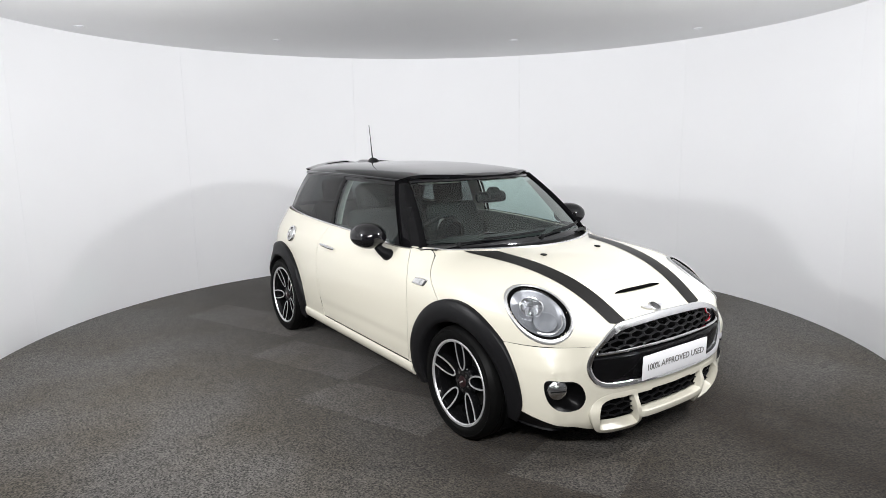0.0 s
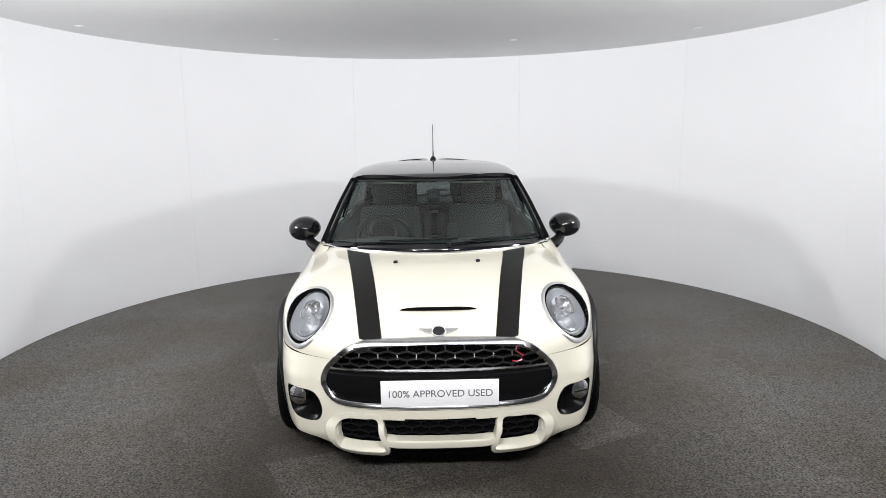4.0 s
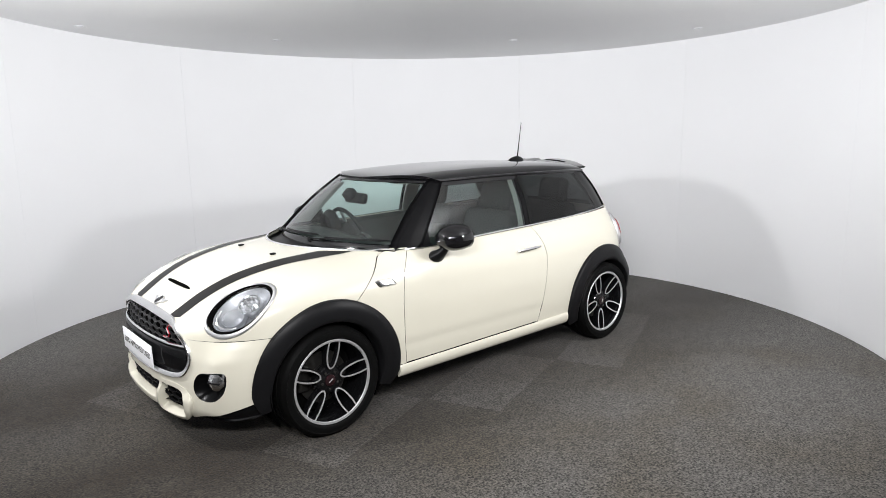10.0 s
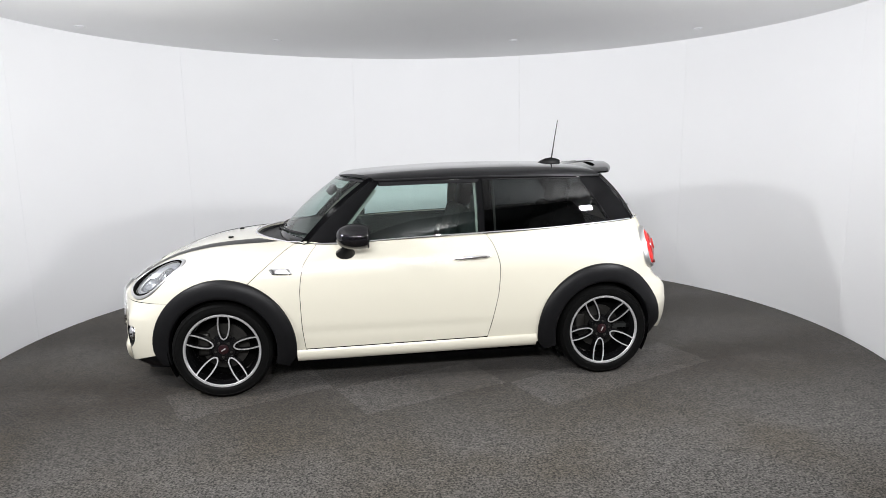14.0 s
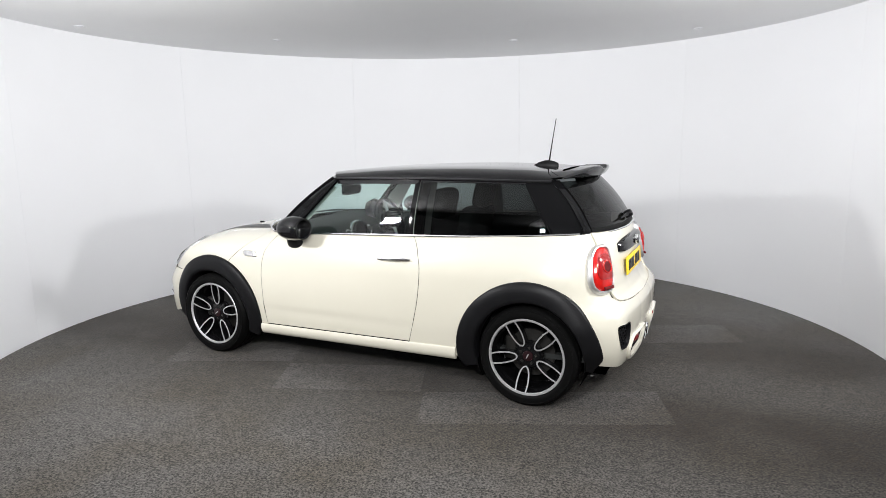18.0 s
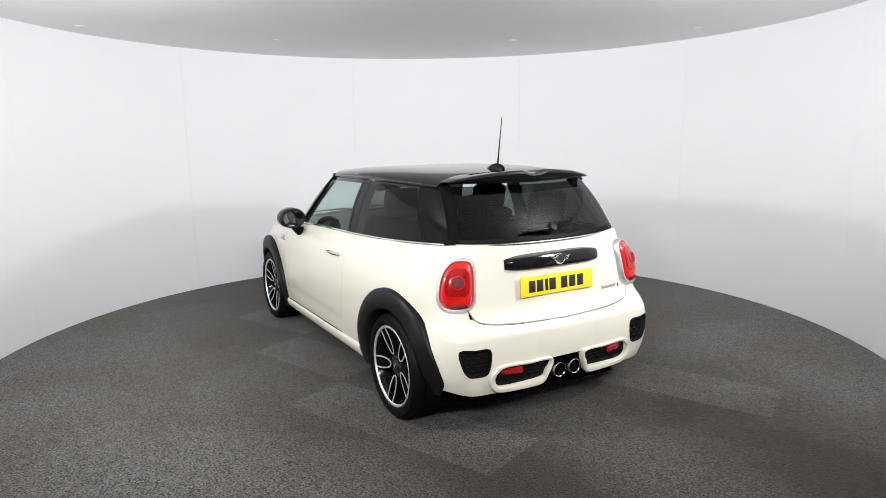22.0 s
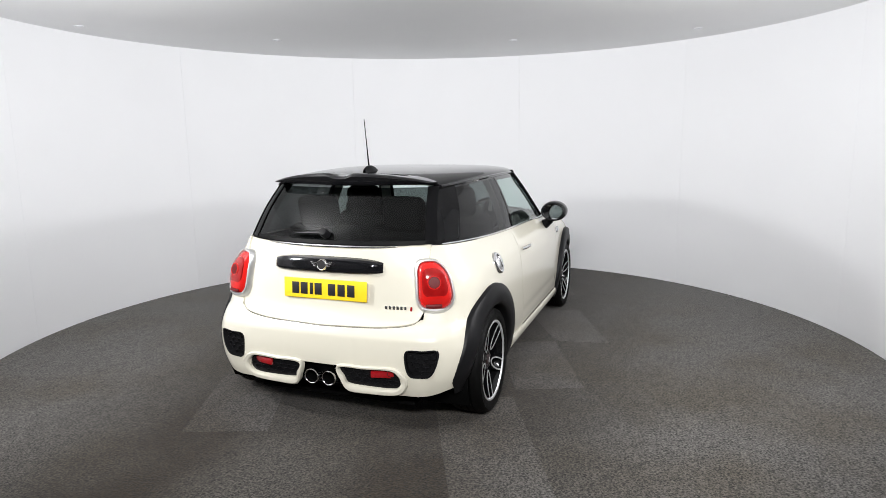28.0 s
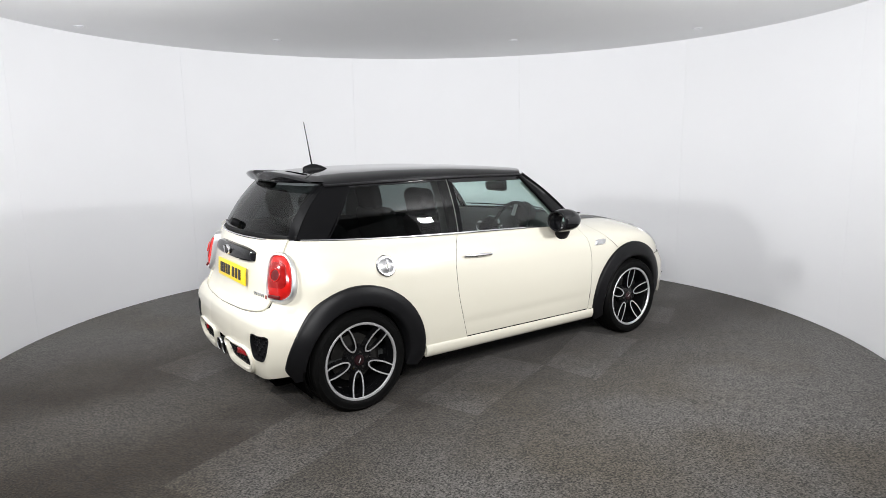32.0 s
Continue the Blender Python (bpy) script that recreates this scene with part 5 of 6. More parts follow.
        zz2 = lin(0.985, 1.345, 16)
        rows = [side_glass(np.full(16, xx), zz2, o) for xx, o in ((-0.408, -0.02), (-0.41, 0.003), (-0.432, 0.004), (-0.446, 0.004))]
        part("window_post", grid(np.array(rows), mirror=k < 0), PILLAR, dg)
        rows = [side_glass(np.full(16, xx), zz2, o) for xx, o in ((-0.447, -0.004), (-0.475, -0.006), (-0.50, -0.007), (-0.515, -0.02))]
        part("centre_pillar", grid(np.array(rows), mirror=k < 0), PILLAR, CAR, "gloss-black centre pillar")
        rows = [side_glass(np.full(16, xx), zz2, -0.06 + 0 * zz2) for xx in (-0.40, -0.54)]
        part("pillar_trim", grid(np.array(rows), mirror=k < 0), HEADLINER, CAR)
        # quarter glass and the black rear pillar
        z = lin(0, 1, 18)[None, :]
        zz = 1.0 + 0.32 * z + 0 * uu
        for _ in range(3):
            xr = curve(((1.02, -1.36), (1.2, -1.235), (1.33, -1.145)), zz)
            x = -0.452 * (1 - uu) + xr * uu
            zz = curve(BELT, x) + 0.004 + (curve(EAVE, x) - 0.018 - curve(BELT, x) - 0.004) * z
        qg = part("quarter_glass", grid(side_glass(x, zz, 0.002), mirror=k < 0), PRIVACY, CAR, "dark privacy quarter window")
        rows = [side_glass(x[:, -1], zz[:, -1] + d, o) for d, o in ((-0.004, 0.001), (0.0, 0.004), (0.018, 0.004))]
        part("window_frame", grid(np.array(rows), mirror=k < 0), BLACKGLOSS, qg)
        uu2 = lin(0, 1, 12)[:, None]
        zz = 1.03 + 0.3 * z + 0 * uu2
        xr = curve(((1.02, -1.345), (1.2, -1.222), (1.33, -1.135)), zz)
        edge = back_screen(np.full(18, 0.995), lin(0, 1, 18))
        inner = side_glass(xr[0], np.minimum(curve(BELT, xr[0]) + (curve(EAVE, xr[0]) - curve(BELT, xr[0])) * z[0], 2), 0.003)
        P = inner[None] * (1 - uu2[..., None]) + edge[None] * uu2[..., None]
        P = P + np.array([0, 0.006, 0]) * (np.sin(np.pi * uu2) * (uu2 + 0.3))[..., None]
        part("rear_pillar", grid(P, thick=0.02, mirror=k < 0), PILLAR, CAR, "gloss-black rear pillar")
    # rear window
    u, v = lin(-1, 1, 41)[:, None], lin(0, 1, 20)[None, :]
    rg = part("rear_window", grid(back_screen(u * 0.95, 0.05 + 0.93 * v, 0.004)), PRIVACY, CAR, "dark privacy rear window")
    rows = [back_screen(u[:, 0], 0 * u[:, 0] + t, o) for t, o in ((-0.03, -0.01), (0.0, 0.003), (0.055, 0.005))]
    part("window_frame", grid(np.array(rows), thick=0.006), RUBBER, rg)
    for k in (1, -1):
        rows = [back_screen(k * np.full(20, t), v[0], o) for t, o in ((0.90, 0.004), (0.96, 0.006), (1.0, 0.003))]
        part("window_frame", grid(np.array(rows), thick=0.006), PILLAR, rg)
    b = back_screen(lin(-1, 1, 41), np.full(41, -0.035), 0.004)
    part("window_trim", tube([tuple(p) for p in b], 0.006, 6), CHROME, rg, "chrome strip below the rear window")
    spoiler(roof)
    # fin aerial
    P = []
    for t in lin(0, 1, 12):
        w = 0.030 * math.sin(math.pi * (0.12 + 0.80 * t)) ** 0.7
        h = 0.045 * math.sin(math.pi * min(1, 0.05 + 0.72 * t)) ** 0.9
        x = -1.02 - 0.17 * t
        z = float(curve(RIDGE, x)) - 0.002
        P.append([(x, w * math.cos(a), z + h * max(0.0, math.sin(a))) for a in lin(-0.15, math.pi + 0.15, 13)])
    fin = part("aerial_base", grid(np.array(P)), BLACKTRIM, roof, "black fin aerial base")
    part("aerial_mast", tube([(-1.125, 0, 1.435), (-1.135, 0, 1.50), (-1.150, 0, 1.60), (-1.170, 0, 1.725)], [0.006, 0.0045, 0.0032, 0.0026], 8), BLACKTRIM, fin, "thin black aerial mast")


def spoiler(roof):
    """Roof spoiler: two raised cheeks that meet at a lower middle, with a deep rear lip."""
    y = np.sign(lin(-1, 1, 61)) * np.abs(lin(-1, 1, 61)) ** 0.9 * 0.520
    a = np.abs(y) / 0.520
    dip = 0.020 * np.exp(-(np.abs(y) / 0.062) ** 4)
    xt = -1.505 + 0.13 * a ** 2.4
    x0 = -1.230 + 0.03 * a ** 2
    ze = curve(EAVE, np.full(61, -1.25))
    zc = ze + (1.392 - ze) * (1 - a ** 4.5) ** 0.52
    tip = 1.415 - 0.056 * a ** 2.3 - dip
    foot = 1.343 + 0.006 * a

    def top(t):
        """The upper face, from the roof (t = 0) to the lip (1)."""
        return zc + 0.003 + (tip - zc) * (1 - (1 - t) ** 2.0)

    rows = [np.stack([x0, y, zc - 0.012], -1)]
    for t in (0.0, 0.15, 0.3, 0.5, 0.7, 0.85, 0.95):
        rows.append(np.stack([x0 + (xt - x0) * t, y, top(t)], -1))
    for dx, f in ((0.0, 0.94), (-0.004, 0.80), (0.004, 0.45), (0.022, 0.10), (0.05, 0.0), (0.16, -0.02)):
        rows.append(np.stack([xt + dx, y, foot + (tip - foot) * f], -1))
    sp = part("roof_spoiler", grid(np.array(rows)), BLACKGLOSS, roof, "gloss-black roof spoiler")
    for k in (1, -1):
        u, v = lin(0.11, 0.36, 14)[:, None], lin(-1, 1, 5)[None, :]
        yy = u + 0 * v
        t = 0.46 + 0.085 * v * np.clip(1 - ((u - 0.235) / 0.13) ** 6, 0, 1) + 0 * u
        X = np.interp(yy, y[30:], x0[30:]) * (1 - t) + np.interp(yy, y[30:], xt[30:]) * t
        Z = np.interp(yy, y[30:], zc[30:])
        Z = Z + 0.0042 + (np.interp(yy, y[30:], tip[30:]) - Z) * (1 - (1 - t) ** 2.0)
        part("spoiler_slot", grid(np.stack([X, yy, Z], -1), mirror=k < 0), BLACKHOLE, sp, "dark slot in the spoiler")


def mirrors():
    for k in (1, -1):
        n, mm = 36, 22
        P = []
        # domed towards the front, an open mouth towards the rear
        prof = [(0.120 * math.cos(t), max(0.004, math.sin(t)) ** 0.78) for t in lin(0, math.pi / 2, mm)]
        prof += [(-0.02, 1.0), (-0.045, 0.975), (-0.065, 0.925), (-0.078, 0.85), (-0.081, 0.82), (-0.074, 0.79), (-0.02, 0.77)]
        for x, r in prof:
            P.append([(0.395 + x, 0.886 + 0.104 * r * math.cos(a), 1.012 + 0.083 * r * math.sin(a) * (1.0 if math.sin(a) > 0 else 0.95)) for a in np.linspace(0, 2 * np.pi, n, endpoint=False)])
        bm = grid(np.array(P), close_v=True, mirror=k < 0)
        bmesh.ops.recalc_face_normals(bm, faces=bm.faces)
        mir = part("door_mirror", bm, BLACKGLOSS, CAR, "gloss-black door mirror")
        g = [[(0.345 - 0.34 * 0.080 * q * math.cos(a) + 0.12 * 0.065 * q * math.sin(a), 0.886 + 0.080 * q * math.cos(a), 1.012 + 0.065 * q * math.sin(a)) for a in np.linspace(0, 2 * np.pi, 32, endpoint=False)] for q in (0.001, 0.5, 1.0)]
        part("mirror_glass", grid(np.array(g), close_v=True, mirror=k < 0), MIRRORGLASS, mir, "mirror glass")
        part("mirror_rim", tube([(0.318, (0.886 + 0.084 * math.cos(a)) * k, 1.012 + 0.067 * math.sin(a)) for a in np.linspace(0, 2 * np.pi, 32, endpoint=False)], 0.006, 6, True), BLACKTRIM, mir)
        part("mirror_stalk", tube([(0.462, 0.765 * k, 0.890), (0.462, 0.80 * k, 0.896), (0.452, 0.832 * k, 0.922), (0.43, 0.866 * k, 0.97)], [0.060, 0.062, 0.046, 0.034], 14, flat=0.62), BLACKTRIM, mir, "black mirror stalk")


def side_details():
    for k in (1, -1):
        # pull handle
        x = lin(-0.232, -0.468, 16)
        z = 0.834 + 0.008 * (x + 0.232) / -0.236
        p = skin(arc_at_x(x), z, 0.022 * np.sin(np.pi * lin(0.06, 0.94, 16)) ** 0.4)
        part("door_handle", tube([(a, b * k, c) for a, b, c in p], list(0.011 * np.sin(np.pi * lin(0.12, 0.88, 16)) ** 0.5), 10, flat=1.1), CHROME, CAR, "chrome pull door handle")
        q = skin(arc_at_x(lin(-0.25, -0.45, 14))[:, None] + 0 * lin(0, 1, 6)[None, :], 0.834 + (lin(-0.022, 0.016, 6))[None, :] * np.sin(np.pi * lin(0.1, 0.9, 14))[:, None] ** 0.5, 0.0015)
        part("handle_recess", grid(q, mirror=k < 0), PAINT, CAR)
        # side vent badge
        u, v = lin(-1, 1, 15)[:, None], lin(-1, 1, 9)[None, :]
        xx = 0.868 + 0.062 * u + 0.010 * v
        zz = 0.797 + 0.022 * v * (1 - 0.3 * np.abs(u) ** 4)
        o = 0.010 * (1 - np.maximum(np.abs(u), np.abs(v)) ** 6) + 0.001
        sc = part("side_vent", grid(skin(arc_at_x(xx), zz, o + 0 * xx), mirror=k < 0), CHROME, CAR, "chrome fender vent badge")
        xx = 0.868 + 0.032 * u + 0.006 * v - 0.012
        zz = 0.797 + 0.011 * v + 0 * u
        part("vent_inset", grid(skin(arc_at_x(xx), zz, 0.0125 + 0 * xx), mirror=k < 0), SATIN, sc)
    # filler cap on the right flank
    p = skin(np.array(arc_at_x(-1.072)), np.array(0.856), np.array(0.0))
    nrm = Vector((-0.02, -0.93, 0.36))
    m = Matrix.Translation((p[0], -p[1], p[2])) @ nrm.to_track_quat("Z", "Y").to_matrix().to_4x4()
    cap = part("filler_cap", lathe([(0.044, 0.006), (0.050, 0.014), (0.060, 0.014), (0.067, 0.006), (0.068, -0.01)], 40, m), CHROME, CAR, "round chrome filler cap")
    part("cap_dome", lathe([(0, 0.022), (0.02, 0.020), (0.036, 0.014), (0.045, 0.006)], 32, m), SATIN, cap)
    part("cap_grip", box(0.018, 0.075, 0.014, m @ pose(0, 0, 0.022), 0.005), CHROME, cap)
    # tailgate shut line against the quarters, bonnet trim at the screen
    u = lin(-1, 1, 51)
    b = np.array([(1.110 - 0.392 * abs(t) ** 2.1, 0.712 * t, 0) for t in u])
    b[:, 2] = hood_height(b[:, 0], np.clip(b[:, 1], -0.62, 0.62)) + 0.002
    b[:, 2] = np.where(np.abs(u) > 0.85, b[:, 2] * (1 - (np.abs(u) - 0.85) / 0.15) + 0.953 * (np.abs(u) - 0.85) / 0.15, b[:, 2])
    part("cowl_trim", tube([(p[0], p[1], p[2] + 0.002) for p in b], list(0.0075 - 0.004 * np.abs(u) ** 8), 6), CHROME, CAR, "chrome strip at the windscreen base")
    rows = [b - np.array([0.0, 0, 0.004]), b - np.array([0.012, 0, 0.030]), b * 0.5 + screen(u, np.full(51, 0.0), -0.012) * 0.5 - np.array([0, 0, 0.022]), screen(u, np.full(51, 0.0), -0.012)]
    part("cowl_panel", grid(np.array(rows)), BLACKTRIM, CAR, "black plastic cowl")
    # wipers
    for y0, y1, x0 in ((-0.50, 0.10, 0.0), (0.08, 0.62, 0.0)):
        pts = []
        for t in lin(0, 1, 14):
            y = y0 + (y1 - y0) * t
            pts.append(tuple(screen(np.array(y / 0.70), np.array(0.035 + 0.050 * math.sin(math.pi * t * 0.5)), 0.016)))
        w = part("wiper", tube(pts, [0.0065 - 0.0025 * t for t in lin(0, 1, 14)], 6, flat=0.8), BLACKTRIM, CAR, "black windscreen wiper")
        pts2 = [tuple(screen(np.array((y0 + (y1 - y0) * t) / 0.70), np.array(0.075 + 0.028 * t), 0.012)) for t in lin(0.25, 1.06, 12)]
        part("blade", tube(pts2, 0.0052, 6), BLACKTRIM, w)
        part("pivot", lathe([(0, 0.010), (0.009, 0.009), (0.012, 0.0), (0.012, -0.02)], 16, Matrix.Translation(pts[0])), BLACKTRIM, w)
    pts = [tuple(back_screen(np.array(t), np.array(0.11 + 0.02 * math.cos(t * 4)), 0.03)) for t in lin(0.02, 0.36, 10)]
    w = part("rear_wiper", tube(pts, [0.012, 0.012, 0.011, 0.010, 0.009, 0.008, 0.007, 0.006, 0.006, 0.005], 8), BLACKTRIM, CAR, "black rear wiper")
    part("pivot", lathe([(0, 0.03), (0.02, 0.028), (0.026, 0.01), (0.026, -0.02)], 20, Matrix.Translation(pts[0]) @ pose(0, 0, 0, 0, -60, 0)), BLACKTRIM, w)
    # front show plate
    plate = part("show_plate", box(0.006, 0.53, 0.125, pose(1.999, 0, 0.481, 0, 1.5, 0), 0.002), WHITEPLATE, CAR, "white show plate with grey lettering")
    t = bpy.data.curves.new("lettering", "FONT")
    t.body, t.size, t.align_x, t.align_y, t.extrude = "100% APPROVED USED", 0.0485, "CENTER", "CENTER", 0.0006
    ob = new("lettering", t)
    me = bpy.data.meshes.new_from_object(ob.evaluated_get(bpy.context.evaluated_depsgraph_get()))
    bpy.data.objects.remove(ob)
    w = max(v.co.x for v in me.vertices) - min(v.co.x for v in me.vertices)
    me.transform(Matrix.Translation((2.0032, 0, 0.479)) @ pose(0, 0, 0, 90, 0, 90) @ Matrix.Diagonal((0.465 / w, 0.95, 1, 1)))
    me.materials.clear()
    me.materials.append(GREYINK)
    part("lettering", None, None, plate, "grey printed lettering", mesh=me)


# ---- cabin ----
def seat(name, x, y, w, back_x, label, head=True):
    s = tagged(new(name), label)
    s.parent = CAR
    def cushion(nm, sx, sy, sz, m, bev, mt=CLOTH):
        part(nm, box(sx, sy, sz, m, bev, 4), mt, s)
    cushion("cushion", 0.50, w, 0.16, pose(x, y, 0.46, 0, -8, 0), 0.05)
    cushion("backrest", 0.14, w * 0.96, 0.62, pose(back_x, y, 0.78, 0, -17, 0), 0.06)
    for k in (1, -1):
        cushion("bolster", 0.17, 0.09, 0.44, pose(back_x + 0.035, y + k * w * 0.43, 0.72, 0, -17, 0), 0.04)
    if head:
        cushion("headrest", 0.11, 0.27, 0.21, pose(back_x - 0.125, y, 1.165, 0, -12, 0), 0.05)
        for k in (1, -1):
            part("headrest_post", tube([(back_x - 0.10, y + 0.06 * k, 1.02), (back_x - 0.12, y + 0.06 * k, 1.10)], 0.007, 8), SATIN, s)
    return s


def cabin():
    part("cabin_tub", join(box(2.3, 1.46, 0.03, pose(-0.45, 0, 0.30)), box(0.04, 1.40, 0.5, pose(0.86, 0, 0.56)), box(0.03, 1.20, 0.55, pose(-1.56, 0, 0.60))), DASH, CAR, "dark cabin floor and bulkheads")
    for k in (1, -1):
        x = lin(0.72, -1.45, 24)
        rows = [[(a, b * k, c) for a, b, c in zip(x, curve(BELTW, x) - d, curve(BELT, x) - e)] for d, e in ((0.004, 0.008), (0.05, 0.004), (0.075, 0.03), (0.085, 0.30), (0.08, 0.65))]
        part("door_card", grid(np.array(rows)), DASH, CAR, "dark door lining")
    y = lin(-0.66, 0.66, 25)
    rows = []
    for x, z in ((0.86, 0.965), (0.74, 0.975), (0.60, 0.965), (0.50, 0.935), (0.455, 0.88), (0.46, 0.74), (0.50, 0.55)):
        rows.append([(x - 0.05 * (abs(t) / 0.66) ** 2, t, z + 0.018 * math.exp(-((t + 0.34) / 0.16) ** 2) - 0.01 * (abs(t) / 0.66) ** 2) for t in y])
    d = part("dashboard", grid(np.array(rows)), DASH, CAR, "dark soft-touch dashboard")
    part("centre_dial", lathe([(0, 0.012), (0.10, 0.012), (0.115, 0.018), (0.125, 0.008), (0.125, -0.04)], 40, pose(0.452, 0, 0.83, 0, -80, 0)), BLACKGLOSS, d, "round gloss-black centre dial")
    part("dial_ring", lathe([(0.118, 0.014), (0.126, 0.020), (0.133, 0.010), (0.132, -0.01)], 40, pose(0.452, 0, 0.83, 0, -80, 0)), CHROME, d)
    for yy in (-0.56, -0.15, 0.15, 0.56):
        part("air_vent", lathe([(0.028, 0.0), (0.036, 0.012), (0.044, 0.006), (0.044, -0.02)], 24, pose(0.462, yy, 0.86, 0, -80, 0)), SATIN, d, "round silver air vent")
    m = pose(0.36, -0.345, 0.93, 0, -66, 0)
    ring = [m @ Vector((0.182 * math.cos(a), 0.182 * math.sin(a), 0)) for a in np.linspace(0, 2 * math.pi, 40, endpoint=False)]
    wheel = part("steering_wheel", tube(ring, 0.0155, 10, True), BLACKTRIM, CAR, "black three-spoke steering wheel")
    part("steering_hub", lathe([(0, 0.03), (0.05, 0.028), (0.075, 0.01), (0.07, -0.05)], 28, m), BLACKTRIM, wheel)
    for a in (0, 180, 270):
        part("steering_spoke", box(0.12, 0.032, 0.014, m @ pose(0, 0, 0, 0, 0, a + 90 - 90) @ pose(0.115, 0, 0.002), 0.005), SATIN if a != 270 else BLACKTRIM, wheel)
    part("column", tube([(0.38, -0.345, 0.92), (0.52, -0.345, 0.86)], 0.045, 12), DASH, wheel)
    part("instrument_pod", lathe([(0, -0.02), (0.075, -0.015), (0.088, 0.012), (0.095, 0.0), (0.08, -0.06)], 28, pose(0.50, -0.345, 1.01, 0, -76, 0)), BLACKTRIM, d)
    seat("front_seat", -0.06, -0.36, 0.50, -0.37, "anthracite cloth front seat with a headrest")
    seat("front_seat", -0.06, 0.36, 0.50, -0.37, "anthracite cloth front seat with a headrest")
    seat("rear_seat", -0.80, -0.29, 0.52, -1.13, "anthracite cloth rear seat")
    seat("rear_seat", -0.80, 0.29, 0.52, -1.13, "anthracite cloth rear seat")
    part("centre_console", box(0.75, 0.20, 0.22, pose(0.10, 0, 0.46), 0.03, 3), DASH, CAR)
    part("parcel_shelf", box(0.36, 1.10, 0.02, pose(-1.36, 0, 0.955), 0.006), DASH, CAR)
    p = screen(np.array(0.0), np.array(0.80), -0.05)
    mir = part("inner_mirror", box(0.035, 0.245, 0.074, pose(float(p[0]) - 0.05, 0.0, float(p[2]) - 0.032, 0, -12, 0), 0.030, 4), BLACKTRIM, CAR, "black inside rear-view mirror")
    part("mirror_foot", box(0.08, 0.09, 0.06, pose(float(p[0]) - 0.005, -0.01, float(p[2]) + 0.0, 0, 42, 0), 0.022, 3), BLACKTRIM, mir)
    for k in (1, -1):
        part("sun_visor", box(0.14, 0.34, 0.016, pose(0.235, 0.255 * k, 1.318, 0, 10, 0), 0.007), HEADLINER, CAR)


# ---- wheels ----
def loop(r0, w, r1, n=12):
    """Outline of a long teardrop along +x from r0 to r1, w its greatest half-width."""
    t = np.sin(np.linspace(0, 1, n) * np.pi / 2) ** 2 * 0.55 + np.linspace(0, 1, n) * 0.45
    x = r0 + (r1 - r0) * t
    y = w * (1 - (1 - t) ** 3.0) ** 0.5 * (1 - 0.16 * np.clip((t - 0.55) / 0.45, 0, 1) ** 2)
    return [(a, b) for a, b in zip(x, y)] + [(a, -b) for a, b in zip(x[:0:-1], y[:0:-1])]


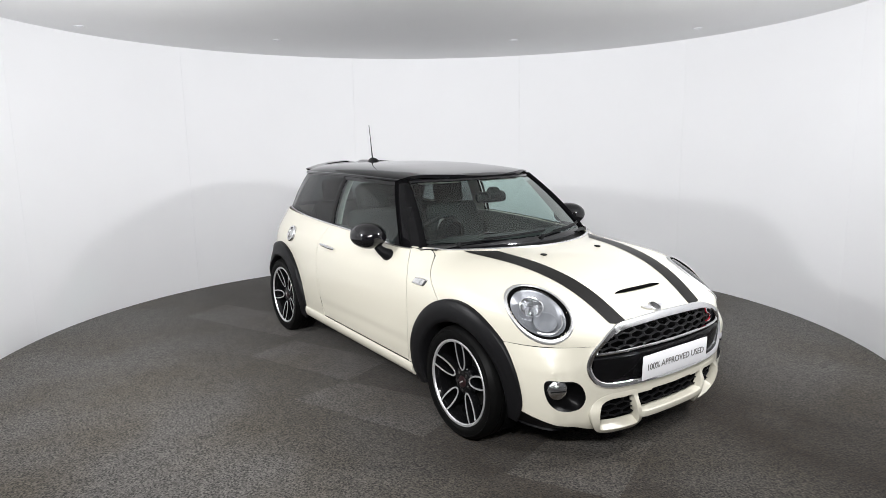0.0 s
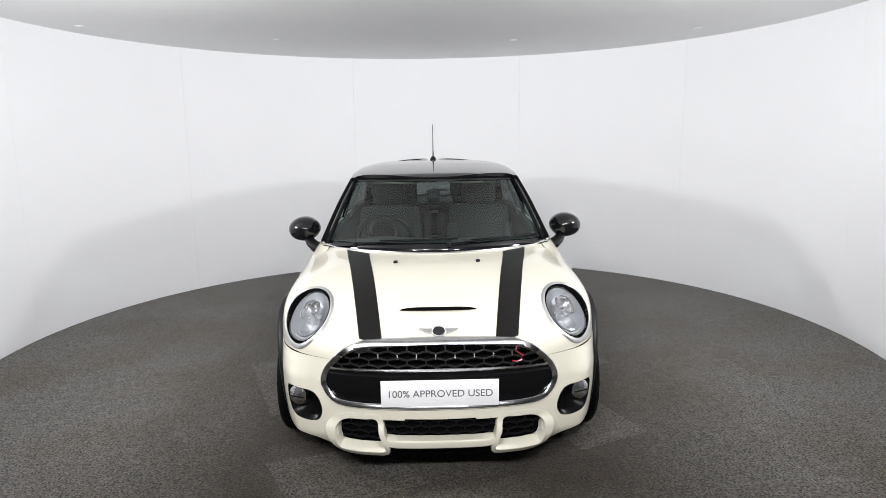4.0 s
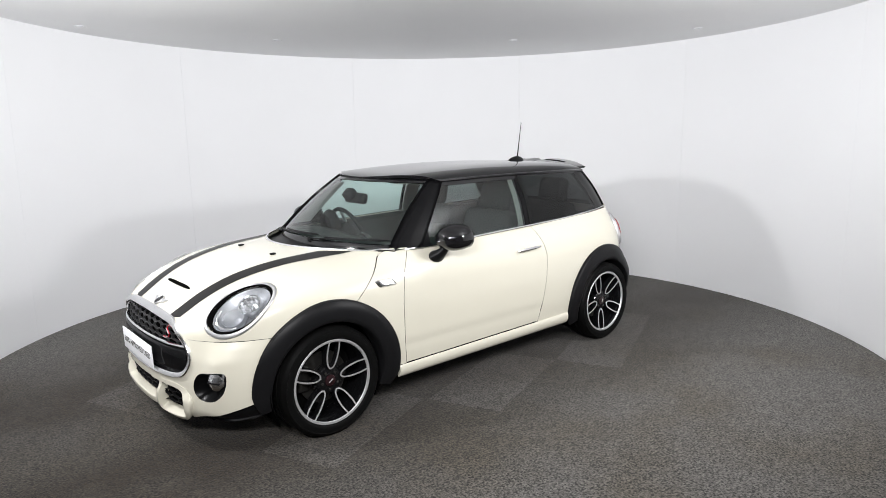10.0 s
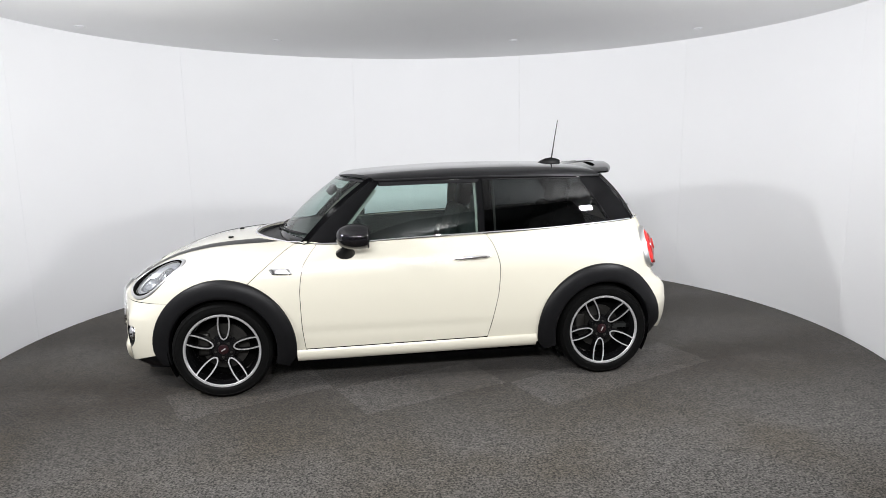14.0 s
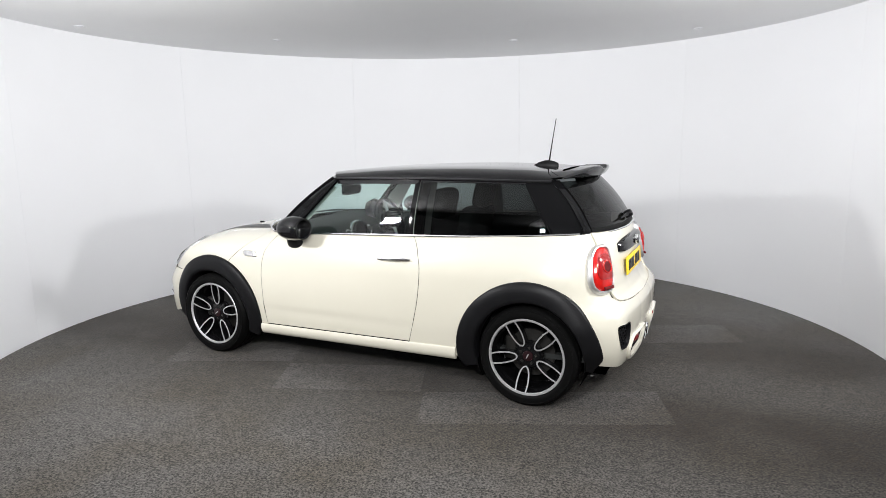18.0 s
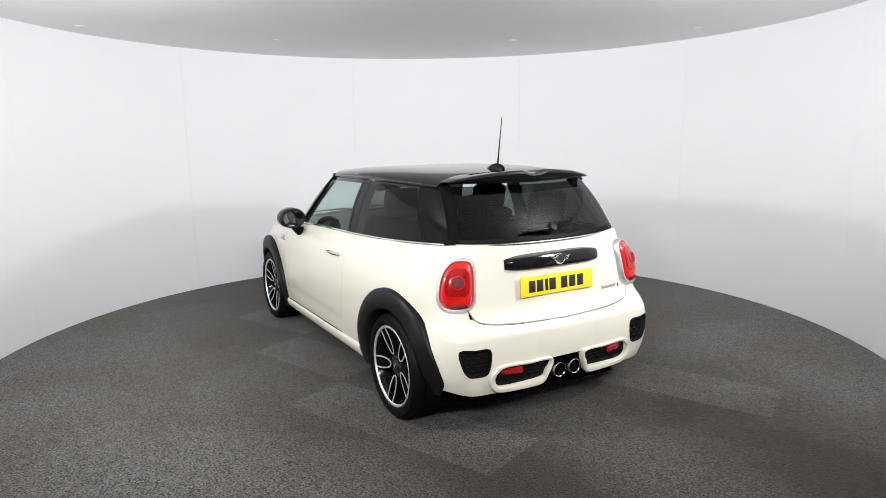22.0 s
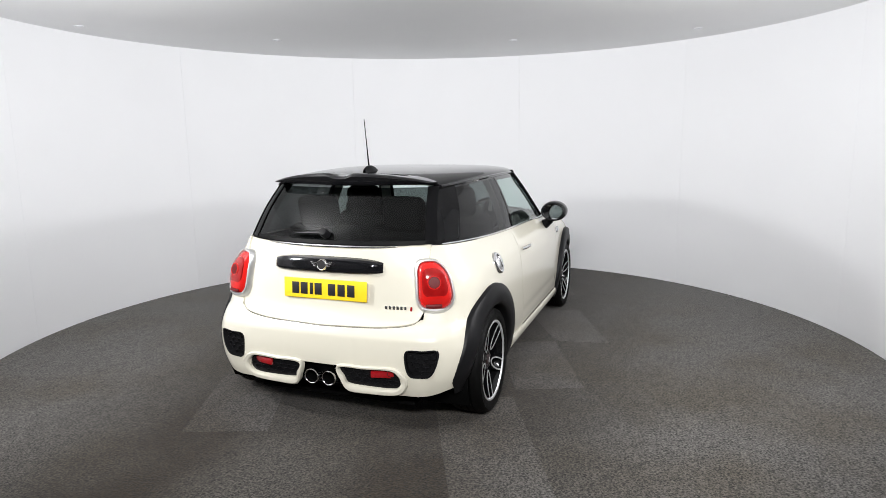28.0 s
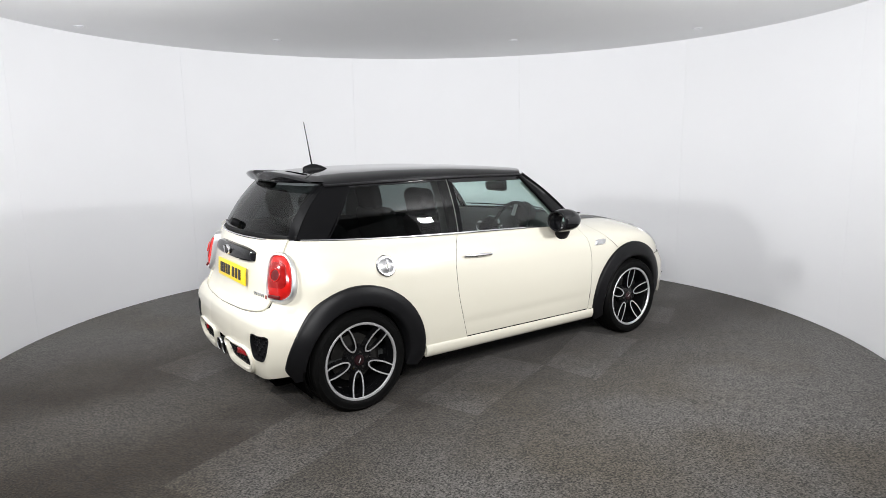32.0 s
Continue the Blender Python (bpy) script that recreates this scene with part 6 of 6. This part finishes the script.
def wheel_mesh(parent, right, turn):
    """One wheel whose axle is local z, outside upwards."""
    tyre = lathe([(0.222, -0.075), (0.232, -0.093), (0.27, -0.102), (0.296, -0.098), (0.306, -0.082), (0.309, -0.05), (0.309, -0.044), (0.302, -0.042), (0.302, -0.036), (0.309, -0.034),
                  (0.309, -0.004), (0.302, -0.002), (0.302, 0.004), (0.309, 0.006), (0.309, 0.036), (0.302, 0.038), (0.302, 0.044), (0.309, 0.046), (0.307, 0.075), (0.300, 0.092), (0.288, 0.101), (0.287, 0.1035), (0.283, 0.1035), (0.282, 0.1025), (0.262, 0.1045), (0.246, 0.1015), (0.238, 0.096), (0.236, 0.085)], 80)
    part("tyre", tyre, RUBBER, parent, "black low-profile tyre")
    rim_ob = part("rim", lathe([(0.238, 0.080), (0.2395, 0.094), (0.236, 0.0985), (0.226, 0.0975), (0.2215, 0.090)], 80), ALLOY, parent, "machined alloy rim edge")
    part("barrel", lathe([(0.2235, 0.091), (0.212, 0.07), (0.205, 0.0), (0.205, -0.07), (0.222, -0.085)], 64), RIMBLACK, rim_ob)
    part("brake_disc", lathe([(0.04, -0.010), (0.075, -0.010), (0.075, -0.018), (0.147, -0.018), (0.147, -0.038), (0.04, -0.038)], 48), BRAKE, parent, "grey iron brake disc")
    cal = box(0.075, 0.15, 0.07, pose(-0.130 if not right else 0.130, 0.02, -0.03), 0.015, 3)
    part("caliper", cal, BRAKE, parent)
    part("backing", lathe([(0, -0.055), (0.20, -0.06)], 40), BLACKHOLE, parent)
    part("hub", lathe([(0, 0.060), (0.045, 0.062), (0.072, 0.055), (0.080, 0.045), (0.082, 0.0)], 40), RIMBLACK, rim_ob)
    part("hub_cap", lathe([(0, 0.070), (0.020, 0.0695), (0.030, 0.067), (0.034, 0.058)], 32), REDCAP, rim_ob, "dark red centre cap")
    part("cap_mark", box(0.030, 0.007, 0.003, pose(0, 0, 0.0705, 0, 0, turn + 20), 0.001), ALLOY, rim_ob)
    for i in range(5):
        a = 360 / 5 * i + turn
        m = pose(0, 0, 0, 0, 0, a)
        # black spoke web: flared between hub and rim, hollow in the middle
        out, inn = loop(0.054, 0.0425, 0.229), loop(0.074, 0.029, 0.216)
        rows = []
        for poly, h in ((out, -0.01), (out, 1), (inn, 2), (inn, 3)):
            r = []
            for x, y in poly:
                hh = 0.058 + 0.034 * (x / 0.226) ** 1.5
                r.append((x, y, {1: hh, 2: hh, 3: hh - 0.032}.get(h, hh - 0.045)))
            rows.append(r)
        bm = grid(np.array(rows), close_v=True)
        bmesh.ops.recalc_face_normals(bm, faces=bm.faces)
        bm.transform(m)
        part("spoke", bm, RIMBLACK, rim_ob, "black spoke with a bright loop")
        # bright machined loop on its face
        o2, i2 = loop(0.062, 0.0400, 0.2265), loop(0.071, 0.0308, 0.2265)
        rows = []
        for poly, d in ((o2, 0.0), (o2, 0.0022), (i2, 0.0022), (i2, 0.0)):
            rows.append([(x, y, 0.0585 + 0.034 * (x / 0.226) ** 1.5 + d) for x, y in poly])
        bm = grid(np.array(rows), close_v=True)
        bmesh.ops.recalc_face_normals(bm, faces=bm.faces)
        bm.transform(m)
        part("spoke_loop", bm, ALLOY, rim_ob, "machined bright spoke loop")
        b = pose(0, 0, 0, 0, 0, a + 36)
        part("wheel_bolt", lathe([(0, 0.056), (0.007, 0.056), (0.009, 0.053), (0.009, 0.035)], 10, b @ pose(0.050, 0, 0.008)), BRAKE, rim_ob)
        part("wheel_web", box(0.05, 0.024, 0.02, b @ pose(0.07, 0, 0.036), 0.006), RIMBLACK, rim_ob)


def wheels():
    for hx, turnL, turnR in ((HUBF, 13, 16), (HUBR, 45, 46)):
        for k, turn in ((1, turnL), (-1, turnR)):
            w = tagged(new("wheel"), "black and machined alloy wheel with low-profile tyre")
            w.parent = CAR
            # local x points to the car's rear on its left side, to its front on the right; y points up
            w.matrix_local = Matrix(((-1 * k, 0, 0, hx), (0, 0, 1 * k, 0.742 * k), (0, 1, 0, HUBZ + 0.001), (0, 0, 0, 1)))
            wheel_mesh(w, k < 0, turn)


body_panels()
shut_lines()
bonnet()
front_bumper()
headlamps()
cladding()
rear_end()
greenhouse()
mirrors()
side_details()
cabin()
wheels()


def motions():
    """The turntable carries the car; its axis is the world's z."""
    walk(TABLE, [(t, pose(0, 0, 0, 0, 0, a)) for t, a in TURN])
    walk(CAR, [(t, pose(0, 0, 0, 0, 0, a) @ pose(0.1795, 0.033, 0)) for t, a in TURN])


motions()
